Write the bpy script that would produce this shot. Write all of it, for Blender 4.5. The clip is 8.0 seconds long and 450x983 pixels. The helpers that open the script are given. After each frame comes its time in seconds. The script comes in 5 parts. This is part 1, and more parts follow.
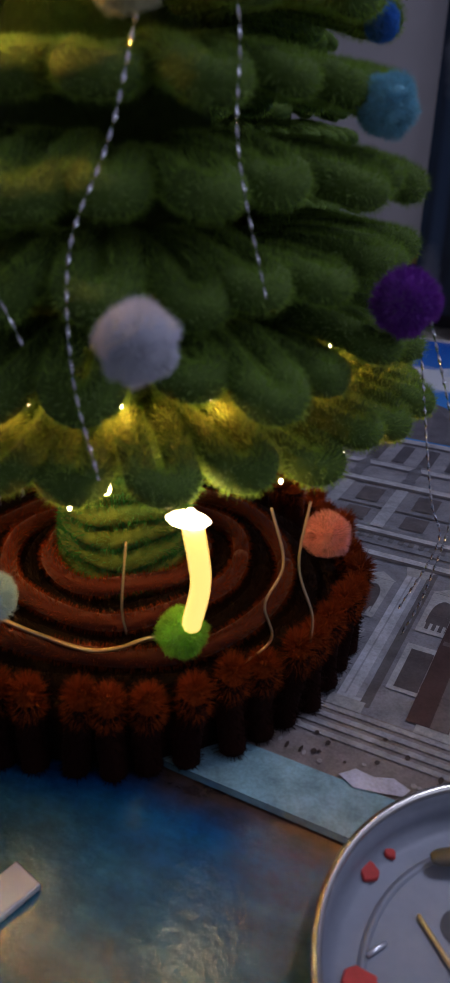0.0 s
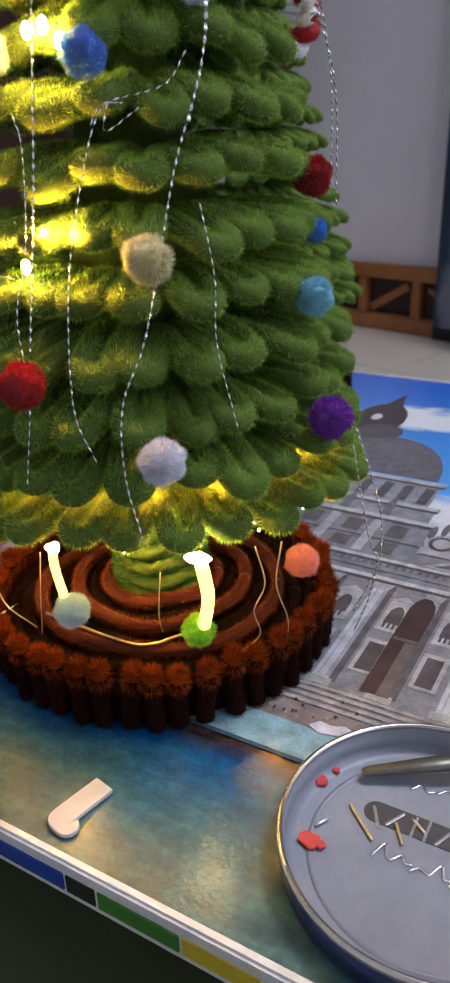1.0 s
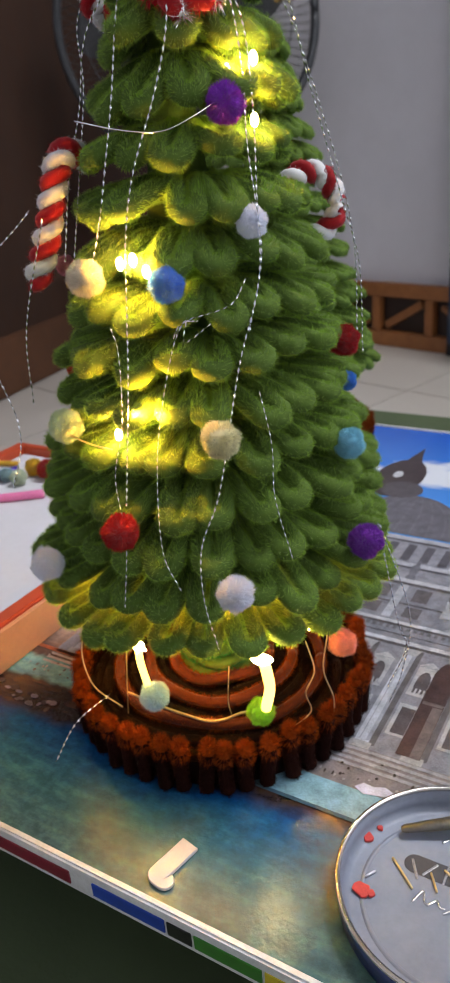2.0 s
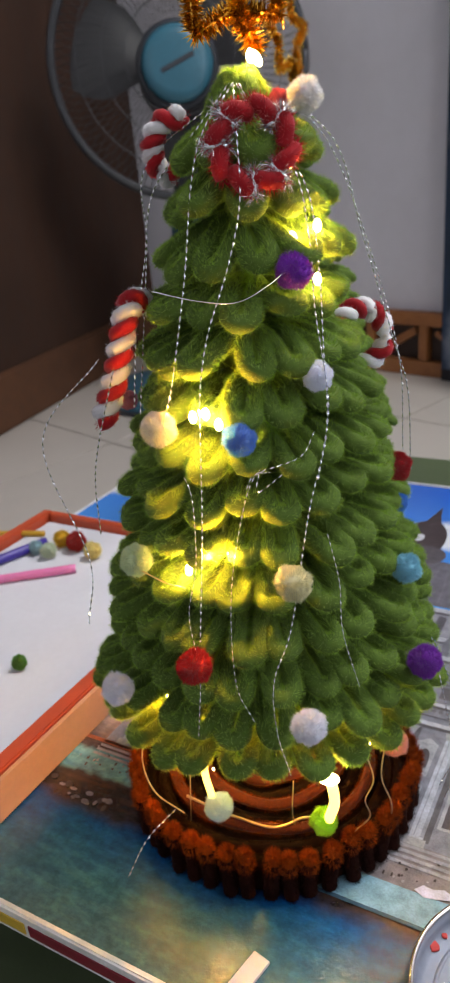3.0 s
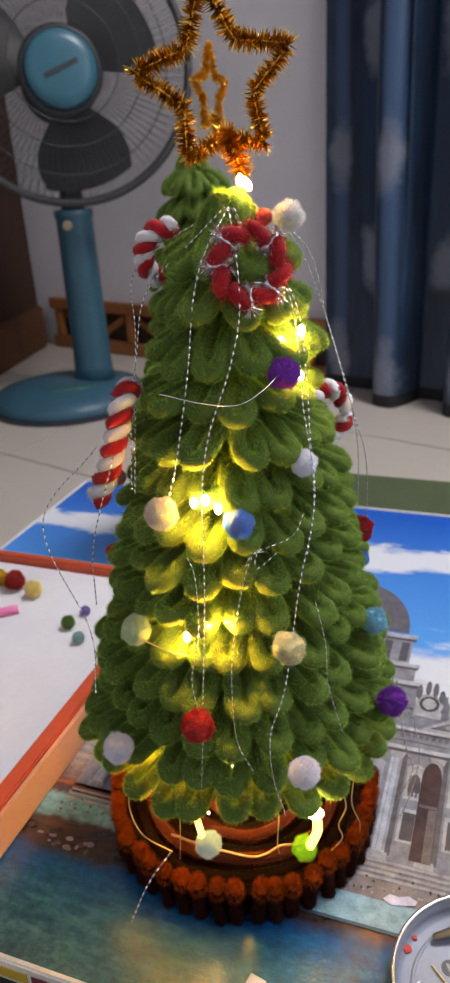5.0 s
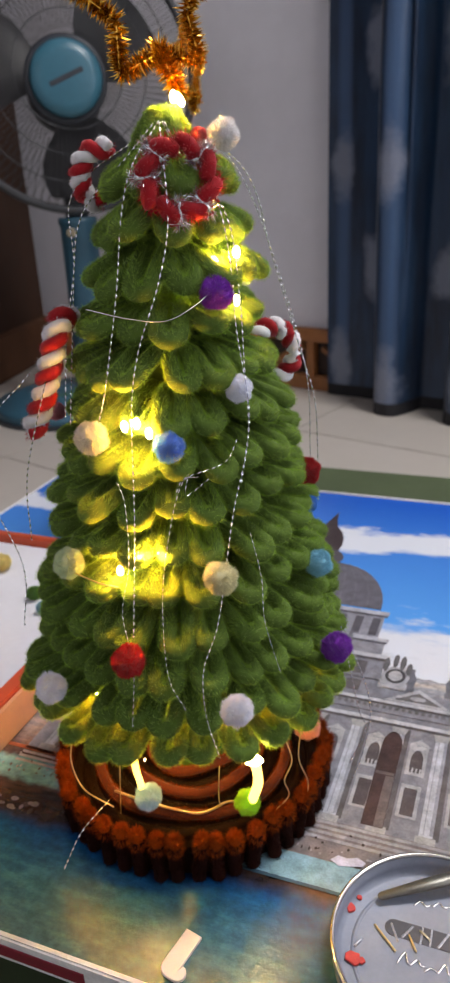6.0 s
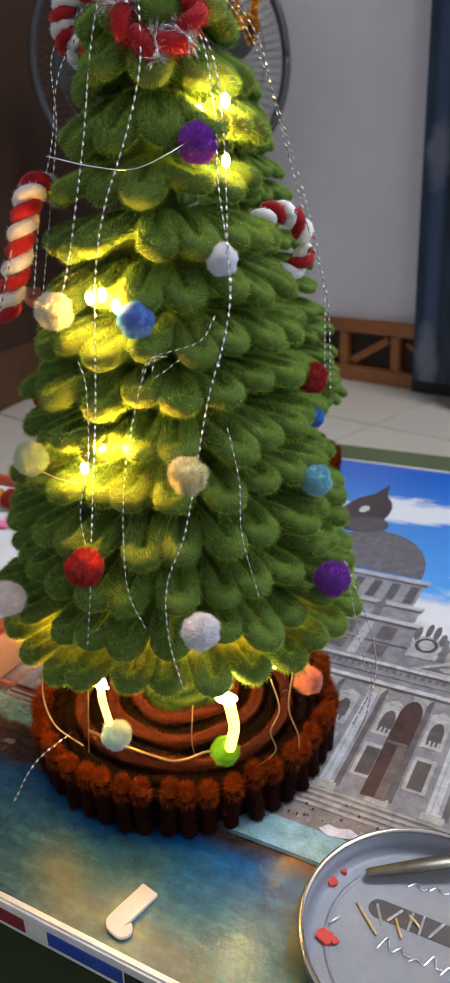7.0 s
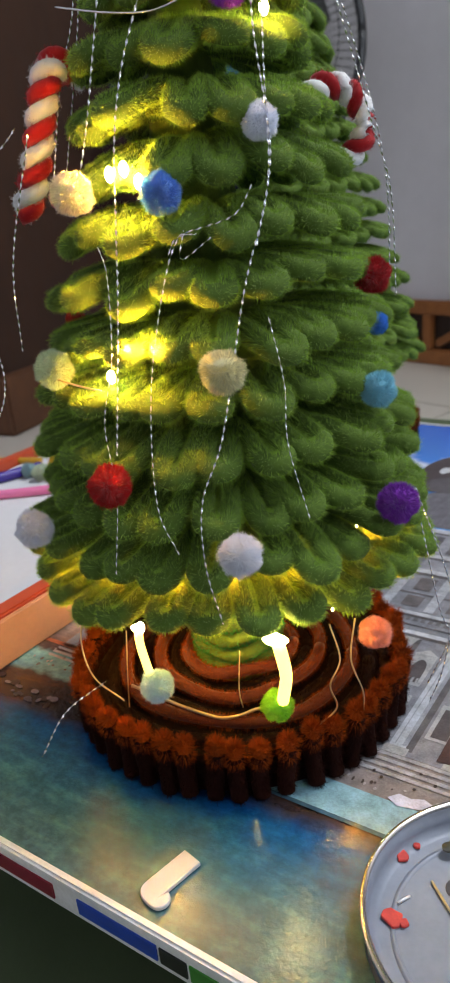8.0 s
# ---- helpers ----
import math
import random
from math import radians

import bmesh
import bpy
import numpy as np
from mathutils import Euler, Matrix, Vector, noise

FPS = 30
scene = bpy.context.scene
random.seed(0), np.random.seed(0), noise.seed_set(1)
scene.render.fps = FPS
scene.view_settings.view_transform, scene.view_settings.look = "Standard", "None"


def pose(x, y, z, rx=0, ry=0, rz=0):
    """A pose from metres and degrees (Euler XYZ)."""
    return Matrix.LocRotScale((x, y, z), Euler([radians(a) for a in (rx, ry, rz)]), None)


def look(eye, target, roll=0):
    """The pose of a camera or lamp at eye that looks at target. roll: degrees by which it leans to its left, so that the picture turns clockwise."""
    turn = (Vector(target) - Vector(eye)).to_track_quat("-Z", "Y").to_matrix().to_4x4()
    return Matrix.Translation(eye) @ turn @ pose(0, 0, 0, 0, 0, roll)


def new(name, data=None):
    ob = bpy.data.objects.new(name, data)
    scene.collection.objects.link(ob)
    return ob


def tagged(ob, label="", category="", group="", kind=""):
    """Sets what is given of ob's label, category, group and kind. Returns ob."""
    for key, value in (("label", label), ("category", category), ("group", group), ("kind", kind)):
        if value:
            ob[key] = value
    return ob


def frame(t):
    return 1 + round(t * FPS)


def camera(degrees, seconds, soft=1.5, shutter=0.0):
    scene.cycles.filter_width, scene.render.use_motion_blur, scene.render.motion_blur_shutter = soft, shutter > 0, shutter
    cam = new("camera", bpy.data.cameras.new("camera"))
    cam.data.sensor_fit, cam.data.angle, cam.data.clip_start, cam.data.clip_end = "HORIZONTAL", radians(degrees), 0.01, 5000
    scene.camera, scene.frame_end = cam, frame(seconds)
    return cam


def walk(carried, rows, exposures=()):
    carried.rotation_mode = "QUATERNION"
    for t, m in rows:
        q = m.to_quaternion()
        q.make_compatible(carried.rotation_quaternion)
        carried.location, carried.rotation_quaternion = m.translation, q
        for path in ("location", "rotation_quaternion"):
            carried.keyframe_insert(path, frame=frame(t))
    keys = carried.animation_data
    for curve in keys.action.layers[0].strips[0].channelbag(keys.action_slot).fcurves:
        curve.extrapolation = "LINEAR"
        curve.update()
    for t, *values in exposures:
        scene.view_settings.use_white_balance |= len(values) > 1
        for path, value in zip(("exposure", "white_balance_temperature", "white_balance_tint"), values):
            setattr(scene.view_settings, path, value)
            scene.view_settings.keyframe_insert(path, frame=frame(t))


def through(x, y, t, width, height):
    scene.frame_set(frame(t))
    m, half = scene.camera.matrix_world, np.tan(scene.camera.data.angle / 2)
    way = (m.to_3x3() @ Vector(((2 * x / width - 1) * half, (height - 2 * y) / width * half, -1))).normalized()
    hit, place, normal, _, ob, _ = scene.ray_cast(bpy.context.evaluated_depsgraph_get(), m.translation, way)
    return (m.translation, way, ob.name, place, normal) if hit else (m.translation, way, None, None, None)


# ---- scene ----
cam = camera(33.1, 8.0)
# a small phone lens that is set to the near tree
cam.data.dof.use_dof, cam.data.dof.focus_distance, cam.data.dof.aperture_fstop = True, 0.19, 55.0
PATH = [
    (0, (-0.001, 0.032, 0.107), (-0.049, 1.838, -0.751), 1.0),
    (0.5, (0.007, 0.004, 0.117), (-0.052, 1.823, -0.712), 0.5),
    (1, (0.011, -0.026, 0.144), (-0.138, 1.79, -0.681), -2.1),
    (1.5, (0.008, -0.046, 0.171), (-0.124, 1.773, -0.651), -3.7),
    (2, (0.004, -0.052, 0.191), (-0.193, 1.766, -0.617), -4.6),
    (2.2, (0.0, -0.053, 0.199), (-0.217, 1.772, -0.59), -4.9),
    (3.3, (-0.024, -0.047, 0.24), (-0.137, 1.789, -0.543), -6.2),
    (3.5, (-0.031, -0.048, 0.247), (-0.06, 1.788, -0.546), -5.6),
    (4, (-0.044, -0.051, 0.262), (0.078, 1.772, -0.55), -3.8),
    (4.2, (-0.048, -0.05, 0.268), (0.078, 1.769, -0.555), -3.8),
    (5.3, (-0.046, -0.061, 0.257), (0.12, 1.756, -0.562), -3.4),
    (5.5, (-0.043, -0.063, 0.25), (0.161, 1.753, -0.56), -3.2),
    (6, (-0.026, -0.065, 0.234), (0.093, 1.777, -0.536), -3.2),
    (6.5, (-0.011, -0.06, 0.215), (-0.026, 1.795, -0.532), -2.7),
    (7, (0.004, -0.05, 0.192), (-0.104, 1.805, -0.549), -2.7),
    (7.5, (0.016, -0.035, 0.163), (-0.201, 1.817, -0.561), -3.7),
    (8, (0.011, -0.032, 0.16), (-0.315, 1.804, -0.562), -5.8),
]
EXPOSURES = [(0, -1.85, 5600, 24), (0.3, -1.15, 5700, 20), (0.6, -0.7, 5900, 16), (1, -0.38, 6200, 14), (1.5, -0.25, 6300, 12), (2, -0.18, 6400, 10), (4, -0.15, 6650, 12), (5.5, -0.15, 6750, 14), (7, -0.16, 6450, 8), (8, -0.17, 6350, 6)]
walk(cam, [(t, look(eye, target, roll)) for t, eye, target, roll in PATH], EXPOSURES)

# ---- plan ----
FLOOR = -0.24                      # the floor lies this far below the table top
TREE = Vector((-0.0285, 0.188, 0))  # foot of the near tree
APEX = Vector((-0.0222, 0.182, 0.255))
TREE2 = Vector((-0.003, 0.452, 0))
TABLE = pose(TREE.x, TREE.y, 0, 0, 0, -26)      # table axes: a along the front edge, b towards the wall
ROOM = pose(0, 0, 0, 0, 0, -42)                 # room axes
BACK = 1.45                                     # the back wall in room axes

# ---- world and light ----
world = bpy.data.worlds.new("sky")
scene.world = world
world.use_nodes = True
wn = world.node_tree
sky = wn.nodes.new("ShaderNodeTexSky")
sky.sky_type, sky.sun_disc, sky.sun_elevation, sky.sun_rotation = "NISHITA", False, radians(35), radians(200)
wn.links.new(sky.outputs[0], wn.nodes["Background"].inputs[0])
wn.nodes["Background"].inputs[1].default_value = 0.06


def area_lamp(name, m, sx, sy, watts, colour):
    data = bpy.data.lights.new(name, "AREA")
    data.shape, data.size, data.size_y, data.energy, data.color = "RECTANGLE", sx, sy, watts, colour
    ob = new(name, data)
    ob.matrix_world = m
    return ob


# daylight of two assumed unseen windows: right wall, and behind camera as front fill
area_lamp("window_light", ROOM @ look((1.83, 0.55, 1.3), (0.0, 0.3, 0.1)), 1.3, 1.2, 15, (0.92, 0.96, 1.0))
area_lamp("window_light", ROOM @ look((-0.5, -1.58, 1.55), (-0.3, 0.6, 0.2)), 1.5, 1.0, 2.5, (0.92, 0.95, 1.0))


# round lamp under the ceiling
LAMP = Vector((0.85, 0.58, 2.12))
area_lamp("ceiling_lamp_light", look(LAMP, (LAMP.x, LAMP.y, 0)), 0.55, 0.55, 37, (1.0, 0.985, 0.99))


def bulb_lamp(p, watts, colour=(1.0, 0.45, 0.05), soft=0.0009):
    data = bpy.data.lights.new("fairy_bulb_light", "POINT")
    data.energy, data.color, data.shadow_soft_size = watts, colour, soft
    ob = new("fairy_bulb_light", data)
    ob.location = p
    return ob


# ---- materials ----
MATS = {}


def nodes_of(name):
    m = bpy.data.materials.new(name)
    m.use_nodes = True
    nt = m.node_tree
    return m, nt, nt.nodes["Principled BSDF"]


def add(nt, kind, **inputs):
    n = nt.nodes.new(kind)
    for key, value in inputs.items():
        n.inputs[key.replace("_", " ")].default_value = value
    return n


def mix_colour(nt, fac, a, b, how="MIX"):
    n = nt.nodes.new("ShaderNodeMix")
    n.data_type, n.blend_type = "RGBA", how
    for slot, value in ((0, fac), (6, a), (7, b)):
        if isinstance(value, (int, float)):
            n.inputs[slot].default_value = value
        elif isinstance(value, tuple):
            n.inputs[slot].default_value = (*value[:3], 1)
        else:
            nt.links.new(value, n.inputs[slot])
    return n.outputs[2]


def ramp(nt, fac, *stops):
    n = nt.nodes.new("ShaderNodeValToRGB")
    e = n.color_ramp.elements
    while len(e) < len(stops):
        e.new(0.5)
    for el, (at, c) in zip(e, stops):
        el.position, el.color = at, (*c, 1)
    nt.links.new(fac, n.inputs[0])
    return n.outputs[0]


def coords(nt, out="Object"):
    return nt.nodes.new("ShaderNodeTexCoord").outputs[out]


def noise_of(nt, scale, detail=4, rough=0.6, vec=None, stretch=None):
    n = add(nt, "ShaderNodeTexNoise", Scale=scale, Detail=detail, Roughness=rough)
    vec = vec or coords(nt)
    if stretch:
        mp = nt.nodes.new("ShaderNodeMapping")
        mp.inputs["Scale"].default_value = stretch
        nt.links.new(vec, mp.inputs[0])
        vec = mp.outputs[0]
    nt.links.new(vec, n.inputs["Vector"])
    return n.outputs[0]


def bump(nt, bsdf, height, strength, distance):
    b = add(nt, "ShaderNodeBump", Strength=strength, Distance=distance)
    nt.links.new(height, b.inputs["Height"])
    nt.links.new(b.outputs[0], bsdf.inputs["Normal"])


def surface(name, colour, rough=0.6, metal=0.0, spots=0.15, scale=30.0, relief=0.0, relief_scale=200.0, coat=0.0, stretch=None):
    """A plain material with uneven tone at two scales and a fine relief."""
    if name in MATS:
        return MATS[name]
    m, nt, b = nodes_of(name)
    big, fine = noise_of(nt, scale, 3, stretch=stretch), noise_of(nt, scale * 9, 4, stretch=stretch)
    dark = tuple(c * (1 - spots) for c in colour)
    light = tuple(min(1, c * (1 + spots)) for c in colour)
    c = ramp(nt, big, (0.3, dark), (0.7, light))
    c = mix_colour(nt, 0.35, c, ramp(nt, fine, (0.35, dark), (0.65, light)))
    nt.links.new(c, b.inputs["Base Color"])
    b.inputs["Metallic"].default_value = metal
    r = nt.nodes.new("ShaderNodeMapRange")
    r.inputs[3].default_value, r.inputs[4].default_value = rough * 0.8, min(1, rough * 1.2)
    nt.links.new(fine, r.inputs[0])
    nt.links.new(r.outputs[0], b.inputs["Roughness"])
    b.inputs["Coat Weight"].default_value = coat
    if relief:
        bump(nt, b, noise_of(nt, relief_scale, 5), 1.0, relief)
    MATS[name] = m
    return m


def fluff(name, *colours, shine=0.0, through=0.3, sheen=0.3):
    """Chenille and pom-pom fibre: each fibre its own tone, some light passing through."""
    if name in MATS:
        return MATS[name]
    m, nt, b = nodes_of(name)
    geo, info = nt.nodes.new("ShaderNodeNewGeometry"), nt.nodes.new("ShaderNodeObjectInfo")
    if len(colours) == 1:
        c = colours[0]
        stops = [(0.0, tuple(v * 0.72 for v in c)), (0.5, c), (1.0, tuple(min(1, v * 1.3) for v in c))]
    else:
        stops = [(n / len(colours), c) for n, c in enumerate(colours)]
    tone = ramp(nt, geo.outputs["Random Per Island"], *stops)
    if len(colours) > 1:
        tone = mix_colour(nt, 0.8, tone, ramp(nt, noise_of(nt, 260, 1), *[(0.38 + 0.24 * n / (len(colours) - 1), c) for n, c in enumerate(colours)]))
    hsv = nt.nodes.new("ShaderNodeHueSaturation")
    mr = nt.nodes.new("ShaderNodeMapRange")
    mr.inputs[3].default_value, mr.inputs[4].default_value = 0.82, 1.18
    nt.links.new(info.outputs["Random"], mr.inputs[0])
    nt.links.new(mr.outputs[0], hsv.inputs["Value"])
    nt.links.new(tone, hsv.inputs["Color"])
    nt.links.new(hsv.outputs[0], b.inputs["Base Color"])
    b.inputs["Roughness"].default_value = 0.75
    b.inputs["Specular IOR Level"].default_value = 0.25 if sheen else 0.06
    b.inputs["Sheen Weight"].default_value = sheen
    b.inputs["Metallic"].default_value = shine
    if shine:
        b.inputs["Roughness"].default_value = 0.22
    if through:
        t = nt.nodes.new("ShaderNodeBsdfTranslucent")
        nt.links.new(hsv.outputs[0], t.inputs[0])
        s = nt.nodes.new("ShaderNodeMixShader")
        s.inputs[0].default_value = through
        nt.links.new(b.outputs[0], s.inputs[1])
        nt.links.new(t.outputs[0], s.inputs[2])
        nt.links.new(s.outputs[0], nt.nodes["Material Output"].inputs[0])
    MATS[name] = m
    return m


def glow(name, colour, strength):
    if name not in MATS:
        m, nt, b = nodes_of(name)
        b.inputs["Base Color"].default_value = (*colour, 1)
        b.inputs["Emission Color"].default_value = (*colour, 1)
        b.inputs["Emission Strength"].default_value = strength
        MATS[name] = m
    return MATS[name]


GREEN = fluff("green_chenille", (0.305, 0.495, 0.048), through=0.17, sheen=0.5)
# darker than the fibres: shade of creases and recesses put into the core colour
GREEN_CORE = surface("green_core_shade", (0.085, 0.15, 0.013), 0.9, 0, 0.25, 500, 0.0004, 2500)
GREEN2 = fluff("green_trunk_chenille", (0.03, 0.22, 0.04))
BROWN = fluff("rust_brown_chenille", (0.10, 0.019, 0.005), through=0.12, sheen=0.15)
GAP_BROWN = fluff("gap_brown_chenille", (0.010, 0.005, 0.0035), through=0.05, sheen=0)
RED = fluff("red_chenille", (0.43, 0.010, 0.018))
WHITE = fluff("white_chenille", (0.82, 0.82, 0.87))
GOLD = fluff("gold_tinsel", (0.9, 0.52, 0.09), shine=1.0, through=0.0, sheen=0)
SILVER = fluff("silver_tinsel", (0.8, 0.8, 0.82), shine=1.0, through=0.0, sheen=0)
THREAD = surface("silver_thread", (0.75, 0.76, 0.8), 0.18, 1.0, 0.1, 900)
WIRE = surface("copper_wire", (0.75, 0.6, 0.35), 0.3, 1.0, 0.1, 400)
BULB = glow("lit_bulb", (1.0, 0.8, 0.3), 140)
# emission stands for the bulb's light on a yellow chenille stem
STEM_GLOW = glow("lit_stem_glow", (1.0, 0.66, 0.13), 4.5)

# ---- mesh helpers ----
def mesh_of(name, verts, faces, mats, slots=None, smooth=None):
    me = bpy.data.meshes.new(name)
    me.from_pydata([tuple(v) for v in verts], [], [tuple(f) for f in faces])
    for m in mats:
        me.materials.append(m)
    if slots is not None:
        me.polygons.foreach_set("material_index", np.asarray(slots, dtype=np.int32))
    if smooth is not None:
        me.polygons.foreach_set("use_smooth", np.asarray(smooth, dtype=bool))
    me.update()
    return me


def child(name, data, parent, m=None, label=""):
    ob = new(name, data)
    ob.parent = parent
    if m is not None:
        ob.matrix_basis = m
    return tagged(ob, label) if label else ob


def thing(name, m=None, label="", category="", group="", kind="", data=None):
    ob = new(name, data)
    if m is not None:
        ob.matrix_basis = m
    return tagged(ob, label, category, group, kind)


def mesh_from(name, bm, material, smooth=False):
    me = bpy.data.meshes.new(name)
    if smooth:
        for f in bm.faces:
            f.smooth = True
    bm.to_mesh(me)
    bm.free()
    me.materials.append(material)
    return me


def part(name, bm, material, parent, label="", m=None, smooth=False):
    return child(name, mesh_from(name, bm, material, smooth), parent, m, label)


def box(bm, lo, hi, bevel=0.0, m=None):
    lo, hi = Vector(lo), Vector(hi)
    made = bmesh.ops.create_cube(bm, size=1.0, matrix=Matrix.LocRotScale((lo + hi) / 2, None, hi - lo))["verts"]
    if bevel:
        made = bmesh.ops.bevel(bm, geom=list({e for v in made for e in v.link_edges}), offset=bevel, segments=2, affect="EDGES")["verts"]
    if m is not None:
        bmesh.ops.transform(bm, matrix=m, verts=list({v for v in made}))
    return bm


def box_bm(lo, hi, bevel=0.0, m=None):
    return box(bmesh.new(), lo, hi, bevel, m)


def lathe(profile, steps=48):
    """A body turned round z from rows of radius and height."""
    bm = bmesh.new()
    rings = [[bm.verts.new((r * math.cos(2 * math.pi * k / steps), r * math.sin(2 * math.pi * k / steps), z)) for k in range(steps)] for r, z in profile]
    for a, b in zip(rings, rings[1:]):
        for k in range(steps):
            bm.faces.new((a[k], a[(k + 1) % steps], b[(k + 1) % steps], b[k]))
    bmesh.ops.remove_doubles(bm, verts=bm.verts, dist=1e-6)
    bmesh.ops.recalc_face_normals(bm, faces=bm.faces)
    return bm


def glide(points, step):
    """A smooth line through the points, in even steps."""
    p = np.array([tuple(q) for q in points], float)
    ext = np.vstack([2 * p[0] - p[1], p, 2 * p[-1] - p[-2]])
    out = []
    for k in range(1, len(ext) - 2):
        for s in np.linspace(0, 1, 24, endpoint=False):
            a, b, c, d = ext[k - 1], ext[k], ext[k + 1], ext[k + 2]
            out.append(0.5 * (2 * b + (c - a) * s + (2 * a - 5 * b + 4 * c - d) * s * s + (3 * b - a - 3 * c + d) * s ** 3))
    out = np.array(out + [p[-1]])
    run = np.r_[0, np.cumsum(np.linalg.norm(np.diff(out, axis=0), axis=1))]
    at = np.linspace(0, run[-1], max(3, int(run[-1] / step) + 1))
    return np.stack([np.interp(at, run, out[:, n]) for n in range(3)], 1)


def frames_of(path):
    t = np.gradient(path, axis=0)
    t /= np.linalg.norm(t, axis=1)[:, None] + 1e-12
    ref = np.array([0, 0, 1.0]) if abs(t[:, 2]).mean() < 0.8 else np.array([1.0, 0, 0])
    n = np.cross(t, ref)
    n /= np.linalg.norm(n, axis=1)[:, None] + 1e-12
    return t, n, np.cross(t, n)


def tube_arrays(path, radius, sides=7, closed=False):
    t, n, b = frames_of(path)
    ang = np.linspace(0, 2 * np.pi, sides, endpoint=False)
    r = np.full(len(path), radius) if np.isscalar(radius) else np.asarray(radius)
    v = path[:, None] + r[:, None, None] * (np.cos(ang)[None, :, None] * n[:, None] + np.sin(ang)[None, :, None] * b[:, None])
    faces, count = [], len(path)
    for k in range(count - 1):
        for s in range(sides):
            u = (s + 1) % sides
            faces.append((k * sides + s, k * sides + u, (k + 1) * sides + u, (k + 1) * sides + s))
    if not closed:
        faces += [tuple(range(sides))[::-1], tuple((count - 1) * sides + s for s in range(sides))]
    return v.reshape(-1, 3), faces


def tube(name, points, radius, material, step=0.004, sides=7):
    v, f = tube_arrays(glide(points, step), radius, sides)
    return mesh_of(name, v, f, [material], smooth=[True] * len(f))


def fur(path, radius, per_metre, rng, core=0.77, width=0.0001, ends=True, ruffle=0.22):
    """A chenille stem along a path: a soft core and fibres standing off it."""
    cv, cf = tube_arrays(path, radius * core, 10)
    run = np.r_[0, np.cumsum(np.linalg.norm(np.diff(path, axis=0), axis=1))]
    count = int(run[-1] * per_metre)
    at = rng.uniform(0, run[-1], count)
    t, n, b = frames_of(path)
    pick = lambda a: np.stack([np.interp(at, run, a[:, k]) for k in range(3)], 1)
    p, t, n, b = pick(path), pick(t), pick(n), pick(b)
    ang = rng.uniform(0, 2 * np.pi, count)[:, None]
    out = np.cos(ang) * n + np.sin(ang) * b
    side = -np.sin(ang) * n + np.cos(ang) * b
    lean = rng.normal(0, ruffle, count)[:, None]
    if ends:
        near = np.clip(1 - np.minimum(at, run[-1] - at) / radius, 0, 1)[:, None]
        sign = np.where(at < run[-1] / 2, -1, 1)[:, None]
        lean = lean + sign * near * rng.uniform(0, 2.2, count)[:, None]
    way = out + lean * t + rng.normal(0, 0.55 * ruffle, count)[:, None] * side
    way /= np.linalg.norm(way, axis=1)[:, None]
    long = radius * (rng.uniform(0.92, 1.10, count) + 0.12 * (rng.uniform(0, 1, count) > 0.8))[:, None]
    turn = rng.uniform(0, np.pi, count)[:, None]
    wide = width * (np.cos(turn) * side + np.sin(turn) * t)
    base = p + way * radius * core * 0.8
    tip = p + way * long
    fv = np.stack([base - wide, base + wide, tip], 1).reshape(-1, 3)
    off = len(cv)
    ff = [(off + 3 * k, off + 3 * k + 1, off + 3 * k + 2) for k in range(count)]
    return np.vstack([cv, fv]), cf + ff, [1] * len(cf) + [0] * count


def joined(pieces):
    """Several (verts, faces, slots) as one."""
    vs, fs, ss, off = [], [], [], 0
    for v, f, s in pieces:
        vs.append(v)
        fs += [tuple(i + off for i in q) for q in f]
        ss += s
        off += len(v)
    return np.vstack(vs), fs, ss


def fur_mesh(name, path, radius, fibre, core, per_metre=30000, seed=0, width=0.0001, core_share=0.77, ruffle=0.22):
    v, f, s = fur(path, radius, per_metre, np.random.RandomState(seed), core_share, width, True, ruffle)
    return mesh_of(name, v, f, [fibre, core], s, [q == 1 for q in s])


# ---- trees ----
def loop_path(length, wide, hump, curl):
    """A stem folded into a long loop that points along y and droops at its tip."""
    r = wide / 2
    pts = [(-r * 0.7, 0), (-r, length * 0.4), (-r, length - r)]
    pts += [(-r * math.cos(a), length - r + r * math.sin(a)) for a in np.linspace(0.4, math.pi - 0.4, 5)]
    pts += [(r, length - r), (r, length * 0.4), (r * 0.7, 0)]
    out = []
    for x, y in pts:
        s = y / length
        out.append((x, y, hump * math.sin(math.pi * min(1, s * 0.9)) - curl * s ** 4))
    return glide(out, 0.0011)


